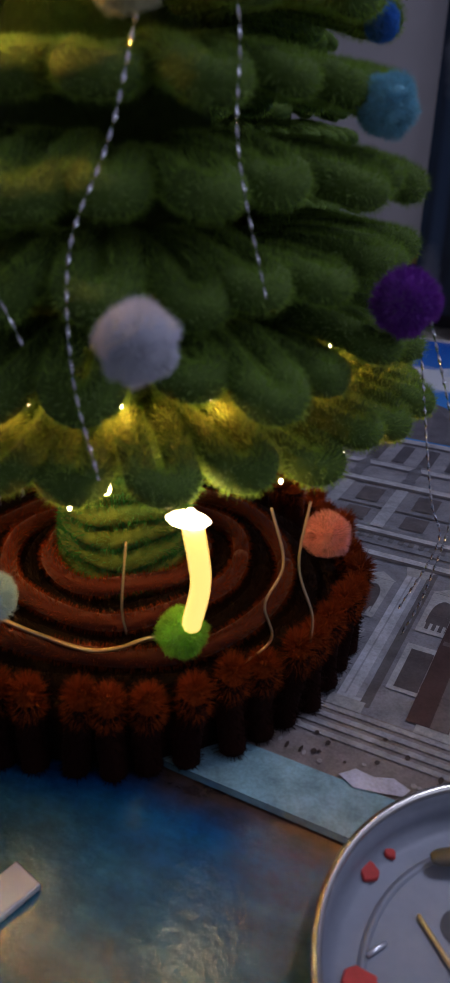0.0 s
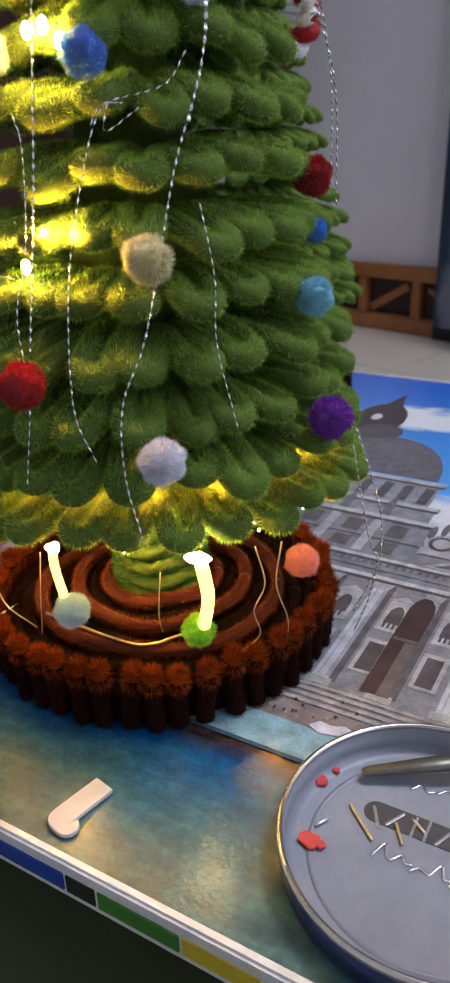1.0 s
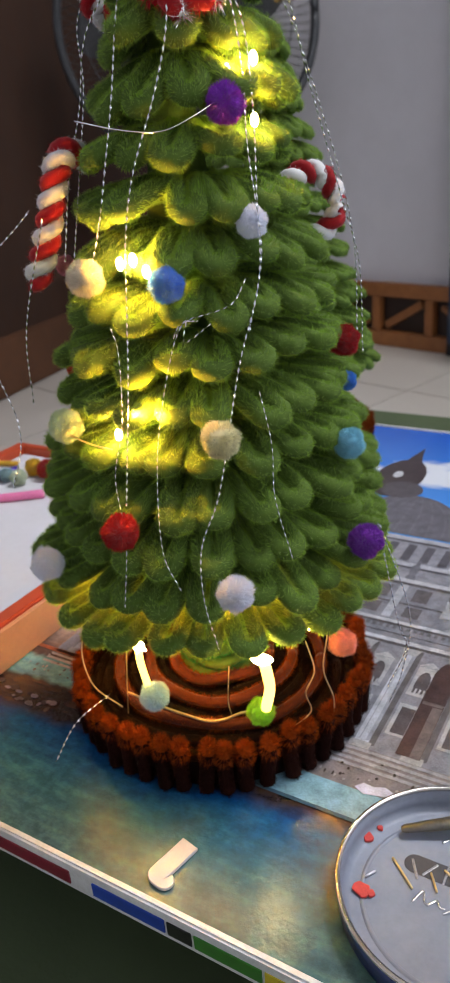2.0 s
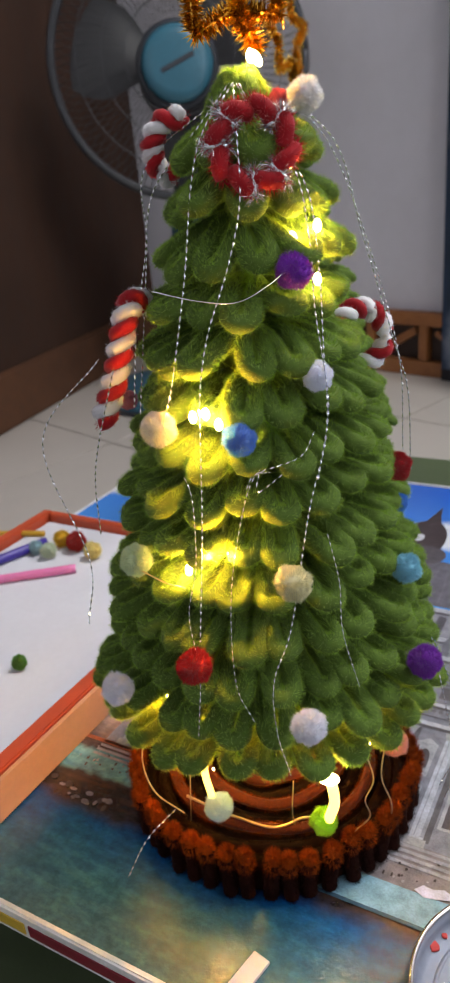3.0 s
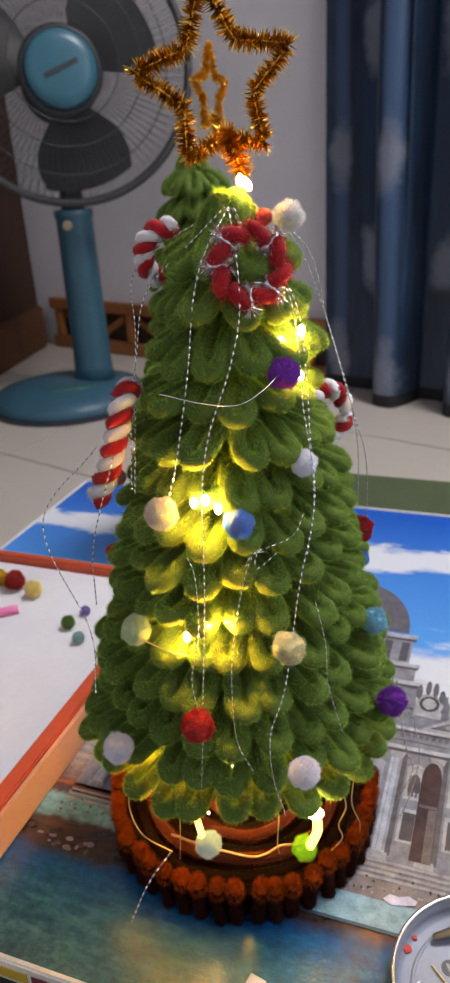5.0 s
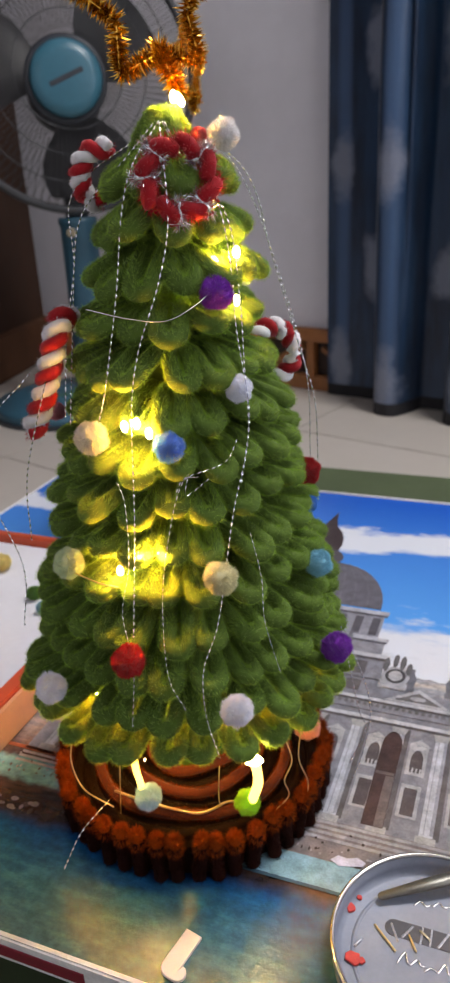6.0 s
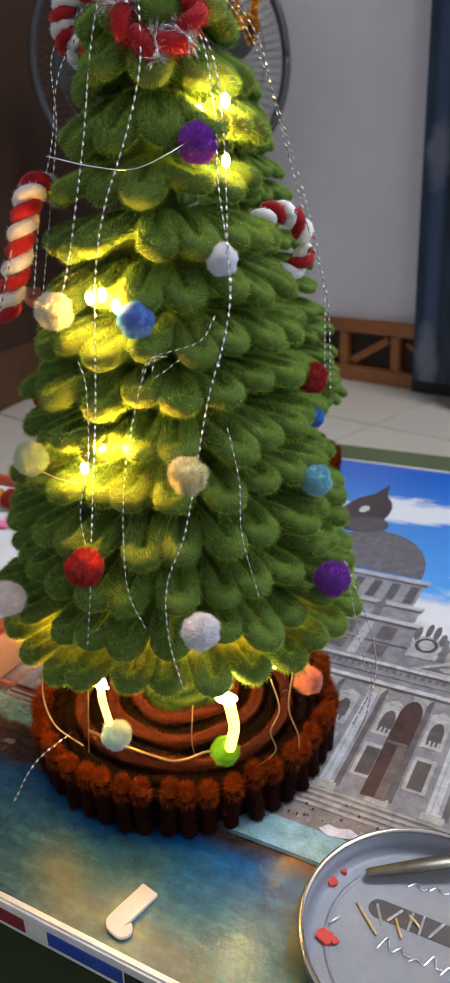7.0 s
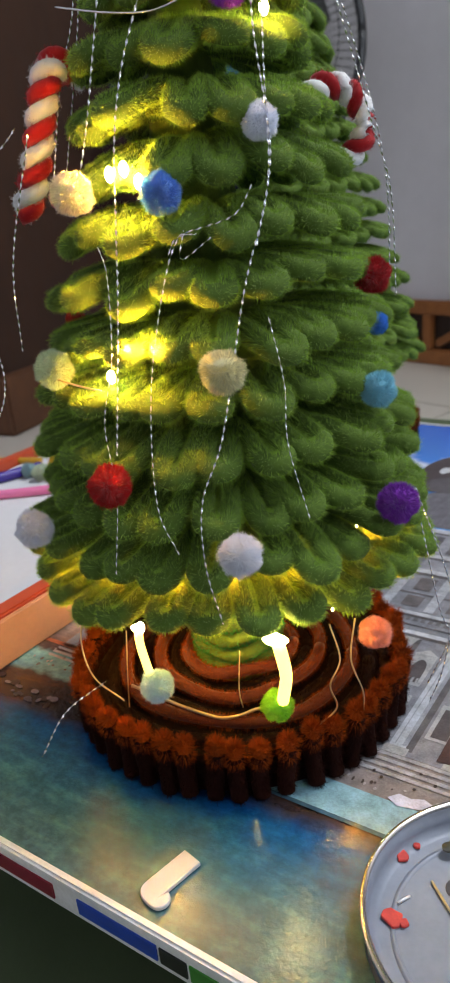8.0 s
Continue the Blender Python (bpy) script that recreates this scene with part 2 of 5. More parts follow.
STEM = 0.0035                      # radius of the green stems with their fibres
LOOPS = []
rng = np.random.RandomState(5)
for size in (0.019, 0.024, 0.029):
    row = []
    for v in range(6):
        wide = 0.0064 * rng.uniform(0.9, 1.12)
        path = loop_path(size * rng.uniform(0.95, 1.05), wide, 0.0014 * rng.uniform(0.7, 1.3), 0.0019 * rng.uniform(0.4, 1.6))
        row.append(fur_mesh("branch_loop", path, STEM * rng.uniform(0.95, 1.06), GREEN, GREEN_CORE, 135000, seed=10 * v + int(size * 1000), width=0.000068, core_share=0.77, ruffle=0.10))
    LOOPS.append(row)
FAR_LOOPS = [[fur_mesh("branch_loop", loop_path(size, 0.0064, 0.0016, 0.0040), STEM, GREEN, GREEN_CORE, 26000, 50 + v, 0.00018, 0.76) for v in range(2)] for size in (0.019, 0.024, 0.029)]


def tip_radius(z):
    return 0.0632 - 0.238 * (z - 0.052) if z > 0.052 else 0.0632 - 0.35 * (0.052 - z)


def chenille_ring(name, r, z, thick, fibre, core, parent, seed, per=45000):
    a = np.linspace(0, 2 * math.pi, max(30, int(r * 2 * math.pi / 0.0025)))
    wob = 0.0006 * np.sin(3 * a + seed)
    path = np.stack([(r + wob) * np.cos(a), (r + wob) * np.sin(a), z + 0.0006 * np.sin(5 * a + seed)], 1)
    return child(name, fur_mesh(name, path, thick, fibre, core, per, seed, 0.00012, 0.66), parent)


# one brown chenille in two tones: side shade and bulb-lit tops put into colour
SHADED_BROWN = fluff("shaded_brown_chenille", (0.018, 0.0045, 0.0028), through=0.08, sheen=0)
LIT_RUST = fluff("lit_rust_chenille", (0.24, 0.045, 0.006), through=0.2, sheen=0)


def base_stem(seed):
    rs = np.random.RandomState(seed)
    line = np.stack([0.0004 * np.sin(np.linspace(0, 4, 14) + seed), 0.0005 * np.sin(np.linspace(0, 3, 14) + seed), np.linspace(0.001, 0.0165, 14)], 1)
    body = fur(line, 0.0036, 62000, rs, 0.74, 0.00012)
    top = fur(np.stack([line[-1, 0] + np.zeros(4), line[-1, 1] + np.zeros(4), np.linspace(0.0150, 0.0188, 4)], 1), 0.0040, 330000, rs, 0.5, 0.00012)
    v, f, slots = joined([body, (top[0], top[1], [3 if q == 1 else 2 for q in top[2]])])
    return mesh_of("base_stem", v, f, [SHADED_BROWN, SHADED_BROWN, LIT_RUST, LIT_RUST], slots, [q in (1, 3) for q in slots])


BASE_STEMS = [base_stem(40 + n) for n in range(3)]


def build_tree(name, foot, apex, seed, label, spin, scale=1.0, loops=LOOPS):
    rnd = random.Random(seed)
    tree = thing(name, pose(*foot) @ Matrix.Scale(scale, 4), label, "christmas tree", "handmade trees")
    lean = (apex - foot) / apex.z
    base = part("base", lathe([(0, 0.0005), (0.051, 0.0005), (0.051, 0.010), (0, 0.0105)], 64), MATS["gap_brown_chenille"], tree, "round brown chenille base")
    count = 47
    for k in range(count):
        a = 2 * math.pi * k / count + rnd.uniform(-0.02, 0.02)
        m = pose(0.0535 * math.cos(a), 0.0535 * math.sin(a), 0, rnd.uniform(-4, 4), rnd.uniform(-4, 4), math.degrees(a)) @ Matrix.Diagonal((1, 1, rnd.uniform(0.93, 1.07), 1))
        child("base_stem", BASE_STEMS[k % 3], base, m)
    # dark rings and disc: brown chenille with the gaps' shade put into its colour
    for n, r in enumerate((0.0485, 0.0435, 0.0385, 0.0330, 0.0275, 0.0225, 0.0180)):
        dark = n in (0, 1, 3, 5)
        chenille_ring("base_ring", r, 0.0100 + 0.0030 * (not dark) + 0.0008 * n, 0.0029 if not dark else 0.0033, GAP_BROWN if dark else LIT_RUST, GAP_BROWN if dark else BROWN, base, seed * 7 + n)
    # above the trunk a dark cone is added to fill gaps between loops
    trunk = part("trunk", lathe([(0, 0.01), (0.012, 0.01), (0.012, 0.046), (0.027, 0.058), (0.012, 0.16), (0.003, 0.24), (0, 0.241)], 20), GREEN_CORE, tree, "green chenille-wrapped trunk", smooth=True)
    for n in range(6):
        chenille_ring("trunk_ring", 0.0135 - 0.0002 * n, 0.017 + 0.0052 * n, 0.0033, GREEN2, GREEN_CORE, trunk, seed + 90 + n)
    tiers = 14
    for i in range(tiers):
        z = 0.0618 + 0.0132 * i
        big = tip_radius(z) * (1.0 if i % 2 else 0.985)
        size = (0.029, 0.024, 0.019)[0 if big > 0.04 else 1 if big > 0.026 else 2]
        row = loops[0 if size == 0.019 else 1 if size == 0.024 else 2]
        n = max(8, round(2 * math.pi * big * 0.97 / 0.0127))
        slope = rnd.uniform(1, 5) if i < 8 else rnd.uniform(7, 13)
        for k in range(n):
            phi = 2 * math.pi * (k + 0.5 * (i % 2) + rnd.uniform(-0.08, 0.08)) / n + spin
            drop = radians(slope + rnd.uniform(-3, 3) + (9 if i > 10 else 0))
            long = size * rnd.uniform(0.93, 1.08)
            zt = z + rnd.uniform(-0.0007, 0.0007)
            reach = big + rnd.uniform(-0.002, 0.0022)
            out = Vector((math.cos(phi), math.sin(phi), 0))
            way = out * math.cos(drop) - Vector((0, 0, math.sin(drop)))
            across = Vector((-math.sin(phi), math.cos(phi), 0))
            up = across.cross(way) * -1
            root = out * reach + lean * zt - way * long
            root.z = zt + long * math.sin(drop)
            m = Matrix((( -across.x, way.x, up.x, root.x), (-across.y, way.y, up.y, root.y), (-across.z, way.z, up.z, root.z), (0, 0, 0, 1)))
            m = m @ pose(0, 0, 0, rnd.uniform(-3, 3), rnd.uniform(-7, 7), rnd.uniform(-5, 5)) @ Matrix.Diagonal((1, long / size, 1, 1))
            child("branch_loop", rnd.choice(row), tree, m)
    for k in range(6):
        phi = 2 * math.pi * (k + 0.3) / 6 + spin
        out = Vector((math.cos(phi), math.sin(phi), 0))
        drop = radians(rnd.uniform(60, 74))
        way = out * math.cos(drop) - Vector((0, 0, math.sin(drop)))
        across = Vector((-math.sin(phi), math.cos(phi), 0))
        up = across.cross(way) * -1
        root = lean * 0.25 + out * 0.002
        root.z = 0.2510
        m = Matrix(((-across.x, way.x, up.x, root.x), (-across.y, way.y, up.y, root.y), (-across.z, way.z, up.z, root.z), (0, 0, 0, 1)))
        child("branch_loop", rnd.choice(loops[1]), tree, m)
    return tree


build_tree("christmas_tree", TREE, APEX, 3, "small green chenille christmas tree on a brown base", 0.2)
build_tree("christmas_tree", TREE2, TREE2 + Vector((-0.012, 0, 0.258)), 8, "second green chenille christmas tree standing farther back", 0.5, 1.05, FAR_LOOPS)


def star_topper(centre, size, yaw, roll, lean, label):
    shape = [(0, 1.0), (-0.29, 0.34), (-0.95, 0.2), (-0.42, -0.24), (-0.5, -0.83), (0, -0.66), (0.5, -0.83), (0.42, -0.24), (0.95, 0.2), (0.29, 0.34), (0, 1.0)]
    turn = Matrix.Rotation(-radians(roll), 3, "Y")
    pts = [turn @ Vector((size * x, 0, size * z)) for x, z in shape]
    dense = []
    for a, b in zip(pts, pts[1:]):
        dense += [tuple(a.lerp(b, s)) for s in np.linspace(0, 1, 9, endpoint=False)]
    path = np.array(dense + [tuple(pts[-1])])
    star = thing("star_topper", pose(*centre, lean, 0, yaw), label, "tree topper", "star toppers")
    child("tinsel_outline", fur_mesh("tinsel_outline", path, 0.0036, GOLD, GOLD, 26000, 77, 0.00042, 0.12), star)
    low = -size * 0.6
    stem = np.array([(0.0025 + 0.0006 * k, 0, low - 0.0015 * k) for k in range(8)])
    child("tinsel_stem", fur_mesh("tinsel_stem", stem, 0.0045, GOLD, GOLD, 50000, 78, 0.00042, 0.12), star)
    return star


star_topper((-0.0240, 0.182, 0.2825), 0.0235, 4, 7, 4, "gold tinsel star on the tree top")
star_topper((-0.001, 0.452, 0.2965), 0.0235, 60, 0, 0, "gold tinsel star on the farther tree")

# ---- pom-poms ----
POM_CORE = {}


def pom(p, r, key, *colours, label="", squash=1.0, seed=0, group="pom-poms on the tree"):
    mat = fluff("pom_" + key, *colours, through=0.25, sheen=0.4)
    if key not in POM_CORE:
        rs = np.random.RandomState(len(key) * 13 + len(POM_CORE))
        bm = bmesh.new()
        bmesh.ops.create_icosphere(bm, subdivisions=3, radius=0.77)
        cv = np.array([tuple(v.co * (1 + 0.12 * noise.noise(v.co * 2.5))) for v in bm.verts])
        cf = [tuple(v.index for v in f.verts) for f in bm.faces]
        bm.free()
        count = 8000
        d = rs.normal(size=(count, 3))
        d /= np.linalg.norm(d, axis=1)[:, None]
        side = np.cross(d, rs.normal(size=(count, 3)))
        side /= np.linalg.norm(side, axis=1)[:, None]
        way = d + rs.normal(0, 0.16, (count, 3))
        lump = np.array([1 + 0.2 * noise.noise(Vector(q) * 2.0 + Vector((len(POM_CORE), 0, 0))) for q in d])[:, None]
        tip = d * 0.72 + way / np.linalg.norm(way, axis=1)[:, None] * rs.uniform(0.18, 0.34, count)[:, None]
        tip *= lump
        base = d * 0.72
        w = 0.016 * side
        fv = np.stack([base - w, base + w, tip], 1).reshape(-1, 3)
        off = len(cv)
        ff = [(off + 3 * k, off + 3 * k + 1, off + 3 * k + 2) for k in range(count)]
        POM_CORE[key] = mesh_of("pom_pom", np.vstack([cv, fv]), cf + ff, [mat], smooth=[True] * len(cf) + [False] * count)
    turn = random.Random(seed + int(1e4 * abs(p[0])))
    ob = thing("pom_pom", pose(*p, turn.uniform(0, 360), turn.uniform(0, 360), 0) @ Matrix.Diagonal((0.95 * r, 0.95 * r, 0.95 * r * squash, 1)), label, "pom-pom", group, data=POM_CORE[key])
    return ob


pom((-0.014, 0.121, 0.084), 0.0056, "white", (0.86, 0.88, 1.0), (0.94, 0.95, 1.0), label="white fluffy pom-pom on the green branches")
pom((0.023, 0.149, 0.084), 0.0058, "purple", (0.27, 0.04, 0.5), label="purple fluffy pom-pom on the green branches")
pom((0.019, 0.180, 0.137), 0.0054, "red", (0.42, 0.008, 0.015), label="dark red pom-pom on the green branches")
pom((-0.016, 0.132, 0.124), 0.0057, "cream", (0.7, 0.66, 0.42), label="cream frayed pom-pom on the green branches")
pom((-0.046, 0.132, 0.098), 0.0058, "scarlet", (0.5, 0.01, 0.01), label="bright red pom-pom on the green branches")
pom((-0.028, 0.144, 0.162), 0.0052, "blue", (0.01, 0.22, 0.95), (0.02, 0.27, 0.95), (0.5, 0.6, 0.6), label="blue and cream pom-pom beside a lit bulb")
pom((0.019, 0.160, 0.111), 0.0052, "cyan", (0.3, 0.62, 0.75), label="pale blue pom-pom on the green branches")
pom((0.020, 0.181, 0.124), 0.0033, "azure", (0.08, 0.3, 0.75), label="tiny blue pom-pom on the green branches")
pom((-0.006, 0.155, 0.175), 0.0047, "silver", (0.75, 0.78, 0.88), (0.9, 0.92, 1.0), label="silver-white pom-pom with tinsel threads")
pom((-0.011, 0.140, 0.0285), 0.0051, "lime", (0.3, 0.62, 0.02), label="lime green pom-pom on the brown base")
pom((-0.046, 0.145, 0.031), 0.0054, "mint", (0.68, 0.82, 0.9), (0.72, 0.82, 0.88), (0.2, 0.55, 0.8), label="white and pale blue pom-pom on the brown base")
pom((0.017, 0.174, 0.030), 0.0056, "salmon", (0.8, 0.37, 0.34), label="salmon pink pom-pom on the brown base")
pom((-0.005, 0.177, 0.245), 0.0051, "ivory", (0.9, 0.88, 0.88), (0.97, 0.96, 0.96), label="white pom-pom near the tree top")
pom((-0.012, 0.1795, 0.245), 0.0028, "rose", (0.7, 0.15, 0.2), label="small pink pom-pom near the tree top")
pom((-0.011, 0.158, 0.203), 0.0056, "violet", (0.27, 0.04, 0.5), label="purple pom-pom beside lit bulbs")
pom((-0.051, 0.152, 0.164), 0.0057, "warm", (0.8, 0.76, 0.66), label="ivory pom-pom beside a lit bulb")
pom((-0.073, 0.144, 0.082), 0.0056, "grey", (0.75, 0.78, 0.9), (0.9, 0.92, 1.0), label="greyish white pom-pom on the green branches")
pom((-0.063, 0.152, 0.123), 0.0056, "frayed", (0.6, 0.7, 0.45), (0.45, 0.65, 0.6), (0.75, 0.72, 0.3), label="frayed green and cream pom-pom by a bulb")
pom((-0.065, 0.184, 0.164), 0.0034, "pink", (0.75, 0.3, 0.4), label="small pink pom-pom beside the candy cane")
pom((-0.0705, 0.196, 0.129), 0.0035, "coral", (0.6, 0.03, 0.02), label="small red pom-pom on the green branches")

# ---- wreath and candy canes ----
def twisted(name, points, radius, pitch, label, category, strands, per=42000):
    """Stems of different colours twisted round each other along a line."""
    line = glide(points, 0.0009)
    t, n, b = frames_of(line)
    run = np.r_[0, np.cumsum(np.linalg.norm(np.diff(line, axis=0), axis=1))]
    ob = thing(name, None, label, category, "twisted ornaments")
    for k, (title, mat) in enumerate(strands):
        a = 2 * math.pi * (run / pitch + k / len(strands))
        path = line + radius * 0.62 * (np.cos(a)[:, None] * n + np.sin(a)[:, None] * b)
        child(title, fur_mesh(title, path, radius * 0.72, mat, mat, per, 200 + k), ob)
    return ob


CANE = (("red_strand", RED), ("white_strand", WHITE))
twisted("candy_cane", [(-0.0720, 0.1745, 0.1600), (-0.0665, 0.1735, 0.172), (-0.0625, 0.1730, 0.184), (-0.0600, 0.1745, 0.1925), (-0.0580, 0.180, 0.1955), (-0.0565, 0.187, 0.193)], 0.0036, 0.0105, "red and white twisted candy cane on the branches", "candy cane", CANE)
twisted("candy_cane", [(0.0095, 0.199, 0.1655), (0.0165, 0.2, 0.169), (0.0185, 0.2, 0.176), (0.0145, 0.199, 0.183), (0.008, 0.196, 0.185), (0.002, 0.192, 0.181)], 0.0031, 0.0085, "curved red and white candy cane on the branches", "candy cane", CANE)
twisted("candy_cane", [(-0.0385, 0.186, 0.2435), (-0.045, 0.187, 0.2425), (-0.0485, 0.188, 0.237), (-0.0475, 0.189, 0.2305), (-0.0435, 0.19, 0.2275)], 0.003, 0.0085, "small curved red and white candy cane", "candy cane", CANE)


def wreath(centre, r, m, label):
    ob = thing("wreath", pose(*centre) @ m, label, "wreath")
    for k in range(8):
        a0, a1 = 2 * math.pi * (k + 0.02) / 8, 2 * math.pi * (k + 0.86) / 8
        a = np.linspace(a0, a1, 9)
        rr = r + 0.0012 * np.sin(np.linspace(-1.5, 1.5, 9))
        path = np.stack([rr * np.cos(a), 0.0012 * np.sin(np.linspace(0, 3.14, 9)) * -1, rr * np.sin(a)], 1)
        child("red_lobe", fur_mesh("red_lobe", path, 0.0037, RED, RED, 80000, 300 + k, 0.00011, 0.62), ob)
    for k in (1, 3, 4, 6, 7):
        a = 2 * math.pi * (k - 0.08) / 8
        path = np.array([((r - 0.003 + 0.0015 * j) * math.cos(a), -0.0012, (r - 0.003 + 0.0015 * j) * math.sin(a)) for j in range(5)])
        child("silver_tuft", fur_mesh("silver_tuft", path, 0.0036, SILVER, SILVER, 60000, 320 + k, 0.00014, 0.3), ob)
    return ob


wreath((-0.0195, 0.162, 0.2335), 0.0092, pose(0, 0, 0, -14, 0, 6), "red chenille wreath with silver tinsel")

# ---- fairy lights ----
STRING = thing("fairy_light_string", None, "copper wire fairy lights with lit warm bulbs", "fairy lights")


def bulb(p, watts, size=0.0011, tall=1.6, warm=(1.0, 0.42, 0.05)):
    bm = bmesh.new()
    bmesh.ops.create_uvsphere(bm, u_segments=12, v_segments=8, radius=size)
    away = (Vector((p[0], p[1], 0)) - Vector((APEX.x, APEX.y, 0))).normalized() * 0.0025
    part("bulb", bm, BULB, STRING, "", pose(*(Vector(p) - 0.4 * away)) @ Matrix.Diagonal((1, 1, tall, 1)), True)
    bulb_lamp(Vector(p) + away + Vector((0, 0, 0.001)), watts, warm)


# bulbs at z 0.199, 0.121 and the last four are added to spread glow
BULBS = (((-0.018, 0.178, 0.2555), 0.045), ((-0.010, 0.164, 0.2105), 0.013), ((-0.003, 0.166, 0.213), 0.013), ((-0.0035, 0.1665, 0.1990), 0.015), ((-0.0375, 0.149, 0.168), 0.055), ((-0.0412, 0.1495, 0.1672), 0.035), ((-0.034, 0.148, 0.1650), 0.033),
         ((-0.0385, 0.143, 0.128), 0.085), ((-0.0335, 0.142, 0.128), 0.08), ((-0.0472, 0.1470, 0.1210), 0.035), ((-0.0085, 0.1315, 0.0545), 0.022), ((-0.049, 0.145, 0.0500), 0.03),
         ((-0.058, 0.172, 0.0455), 0.042), ((0.004, 0.172, 0.0455), 0.024), ((-0.0285, 0.166, 0.043), 0.045), ((-0.068, 0.185, 0.041), 0.014))
for p, w in BULBS:
    bulb(p, w)
for k in range(9):      # two added rings of lamps with tiny bulbs, to gild the lowest branches
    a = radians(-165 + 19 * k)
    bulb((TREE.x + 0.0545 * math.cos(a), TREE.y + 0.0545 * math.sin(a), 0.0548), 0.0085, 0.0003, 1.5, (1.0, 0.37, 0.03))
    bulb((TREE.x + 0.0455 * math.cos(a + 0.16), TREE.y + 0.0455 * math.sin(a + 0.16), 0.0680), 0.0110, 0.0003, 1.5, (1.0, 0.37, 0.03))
# emissive discs: glare of the bulbs on the fringe, built as a shape
for p, w in (((-0.0090, 0.1313, 0.0550), 0.0034), ((-0.0490, 0.1448, 0.0505), 0.0019)):
    part("bulb", lathe([(0, -0.0008), (w * 0.8, -0.0006), (w, 0.0001), (w * 0.75, 0.0007), (0, 0.0010)], 20), glow("bulb_glare", (1.0, 0.74, 0.28), 80), STRING, "", pose(*p, -12, 6, 0), True)
child("bulb_stem", tube("bulb_stem", [(-0.0085, 0.1315, 0.0545), (-0.0076, 0.1325, 0.048), (-0.0074, 0.135, 0.041), (-0.0092, 0.1385, 0.031)], 0.0017, STEM_GLOW, 0.002, 10), STRING)
# glow streak of the apex bulb, built as an emissive body
tip = bmesh.new()
bmesh.ops.create_uvsphere(tip, u_segments=14, v_segments=10, radius=0.0012)
part("bulb", tip, MATS["bulb_glare"], STRING, "", pose(-0.0172, 0.1755, 0.2545, 25, -32, 0) @ Matrix.Diagonal((1, 1, 2.0, 1)), True)
child("bulb_stem", tube("bulb_stem", [(-0.049, 0.145, 0.050), (-0.0492, 0.1455, 0.044), (-0.0478, 0.1460, 0.034)], 0.0012, STEM_GLOW, 0.002, 10), STRING)
def wire(points, r=0.0004, mat=WIRE):
    child("wire", tube("wire", points, r, mat, 0.001), STRING)


wire([(-0.060, 0.163, 0.018), (-0.046, 0.1535, 0.0195), (-0.040, 0.152, 0.018), (-0.030, 0.148, 0.0178), (-0.024, 0.1485, 0.018), (-0.018, 0.150, 0.0195), (-0.011, 0.146, 0.023)], 0.0005)
wire([(0.004, 0.150, 0.048), (0.0065, 0.148, 0.038), (0.0035, 0.147, 0.030), (0.005, 0.1475, 0.022), (-0.001, 0.146, 0.0165)], 0.00025)
wire([(0.011, 0.153, 0.048), (0.0095, 0.151, 0.036), (0.0125, 0.150, 0.026), (0.0125, 0.1505, 0.0185)], 0.00025)
wire([(-0.072, 0.168, 0.046), (-0.075, 0.165, 0.034), (-0.071, 0.160, 0.0235), (-0.060, 0.154, 0.019)], 0.00025)
wire([(-0.055, 0.152, 0.045), (-0.056, 0.150, 0.032), (-0.057, 0.1495, 0.020)], 0.0002)
wire([(-0.020, 0.140, 0.046), (-0.021, 0.139, 0.034), (-0.0205, 0.1395, 0.028)], 0.0002)
wire([(-0.048, 0.152, 0.2015), (-0.036, 0.149, 0.1985), (-0.026, 0.148, 0.1975), (-0.018, 0.151, 0.2005), (-0.012, 0.156, 0.204)], 0.00022, THREAD)
wire([(-0.062, 0.150, 0.121), (-0.053, 0.142, 0.1205), (-0.047, 0.14, 0.1195)], 0.00025)

# ---- tinsel threads ----
def thread(points, label="silver twisted tinsel thread hanging over the branches", wide=0.00027, pitch=0.0044):
    line = glide(points, 0.0004)
    t, n, b = frames_of(line)
    run = np.arange(len(line)) * 0.0004
    a = 2 * math.pi * run / pitch
    w = wide * (np.cos(a)[:, None] * n + np.sin(a)[:, None] * b)
    h = wide * 0.3 * (-np.sin(a)[:, None] * n + np.cos(a)[:, None] * b)
    v = np.stack([line - w, line + h, line + w, line - h], 1).reshape(-1, 3)
    f = [(4 * k + s, 4 * k + (s + 1) % 4, 4 * k + 4 + (s + 1) % 4, 4 * k + 4 + s) for k in range(len(line) - 1) for s in range(4)]
    return thing("tinsel_thread", None, label, "tinsel", "tinsel threads", data=mesh_of("tinsel_thread", v, f, [THREAD]))


def on_tree(angle, z, off=0.004):
    """A place on the near tree's outer surface: the angle in degrees from the side that faces away from the wall."""
    a = radians(angle - 90)
    r = tip_radius(z) + off if z < 0.24 else 0.012
    return (TREE.x + (APEX.x - TREE.x) * z / APEX.z + r * math.cos(a), TREE.y + (APEX.y - TREE.y) * z / APEX.z + r * math.sin(a), z)


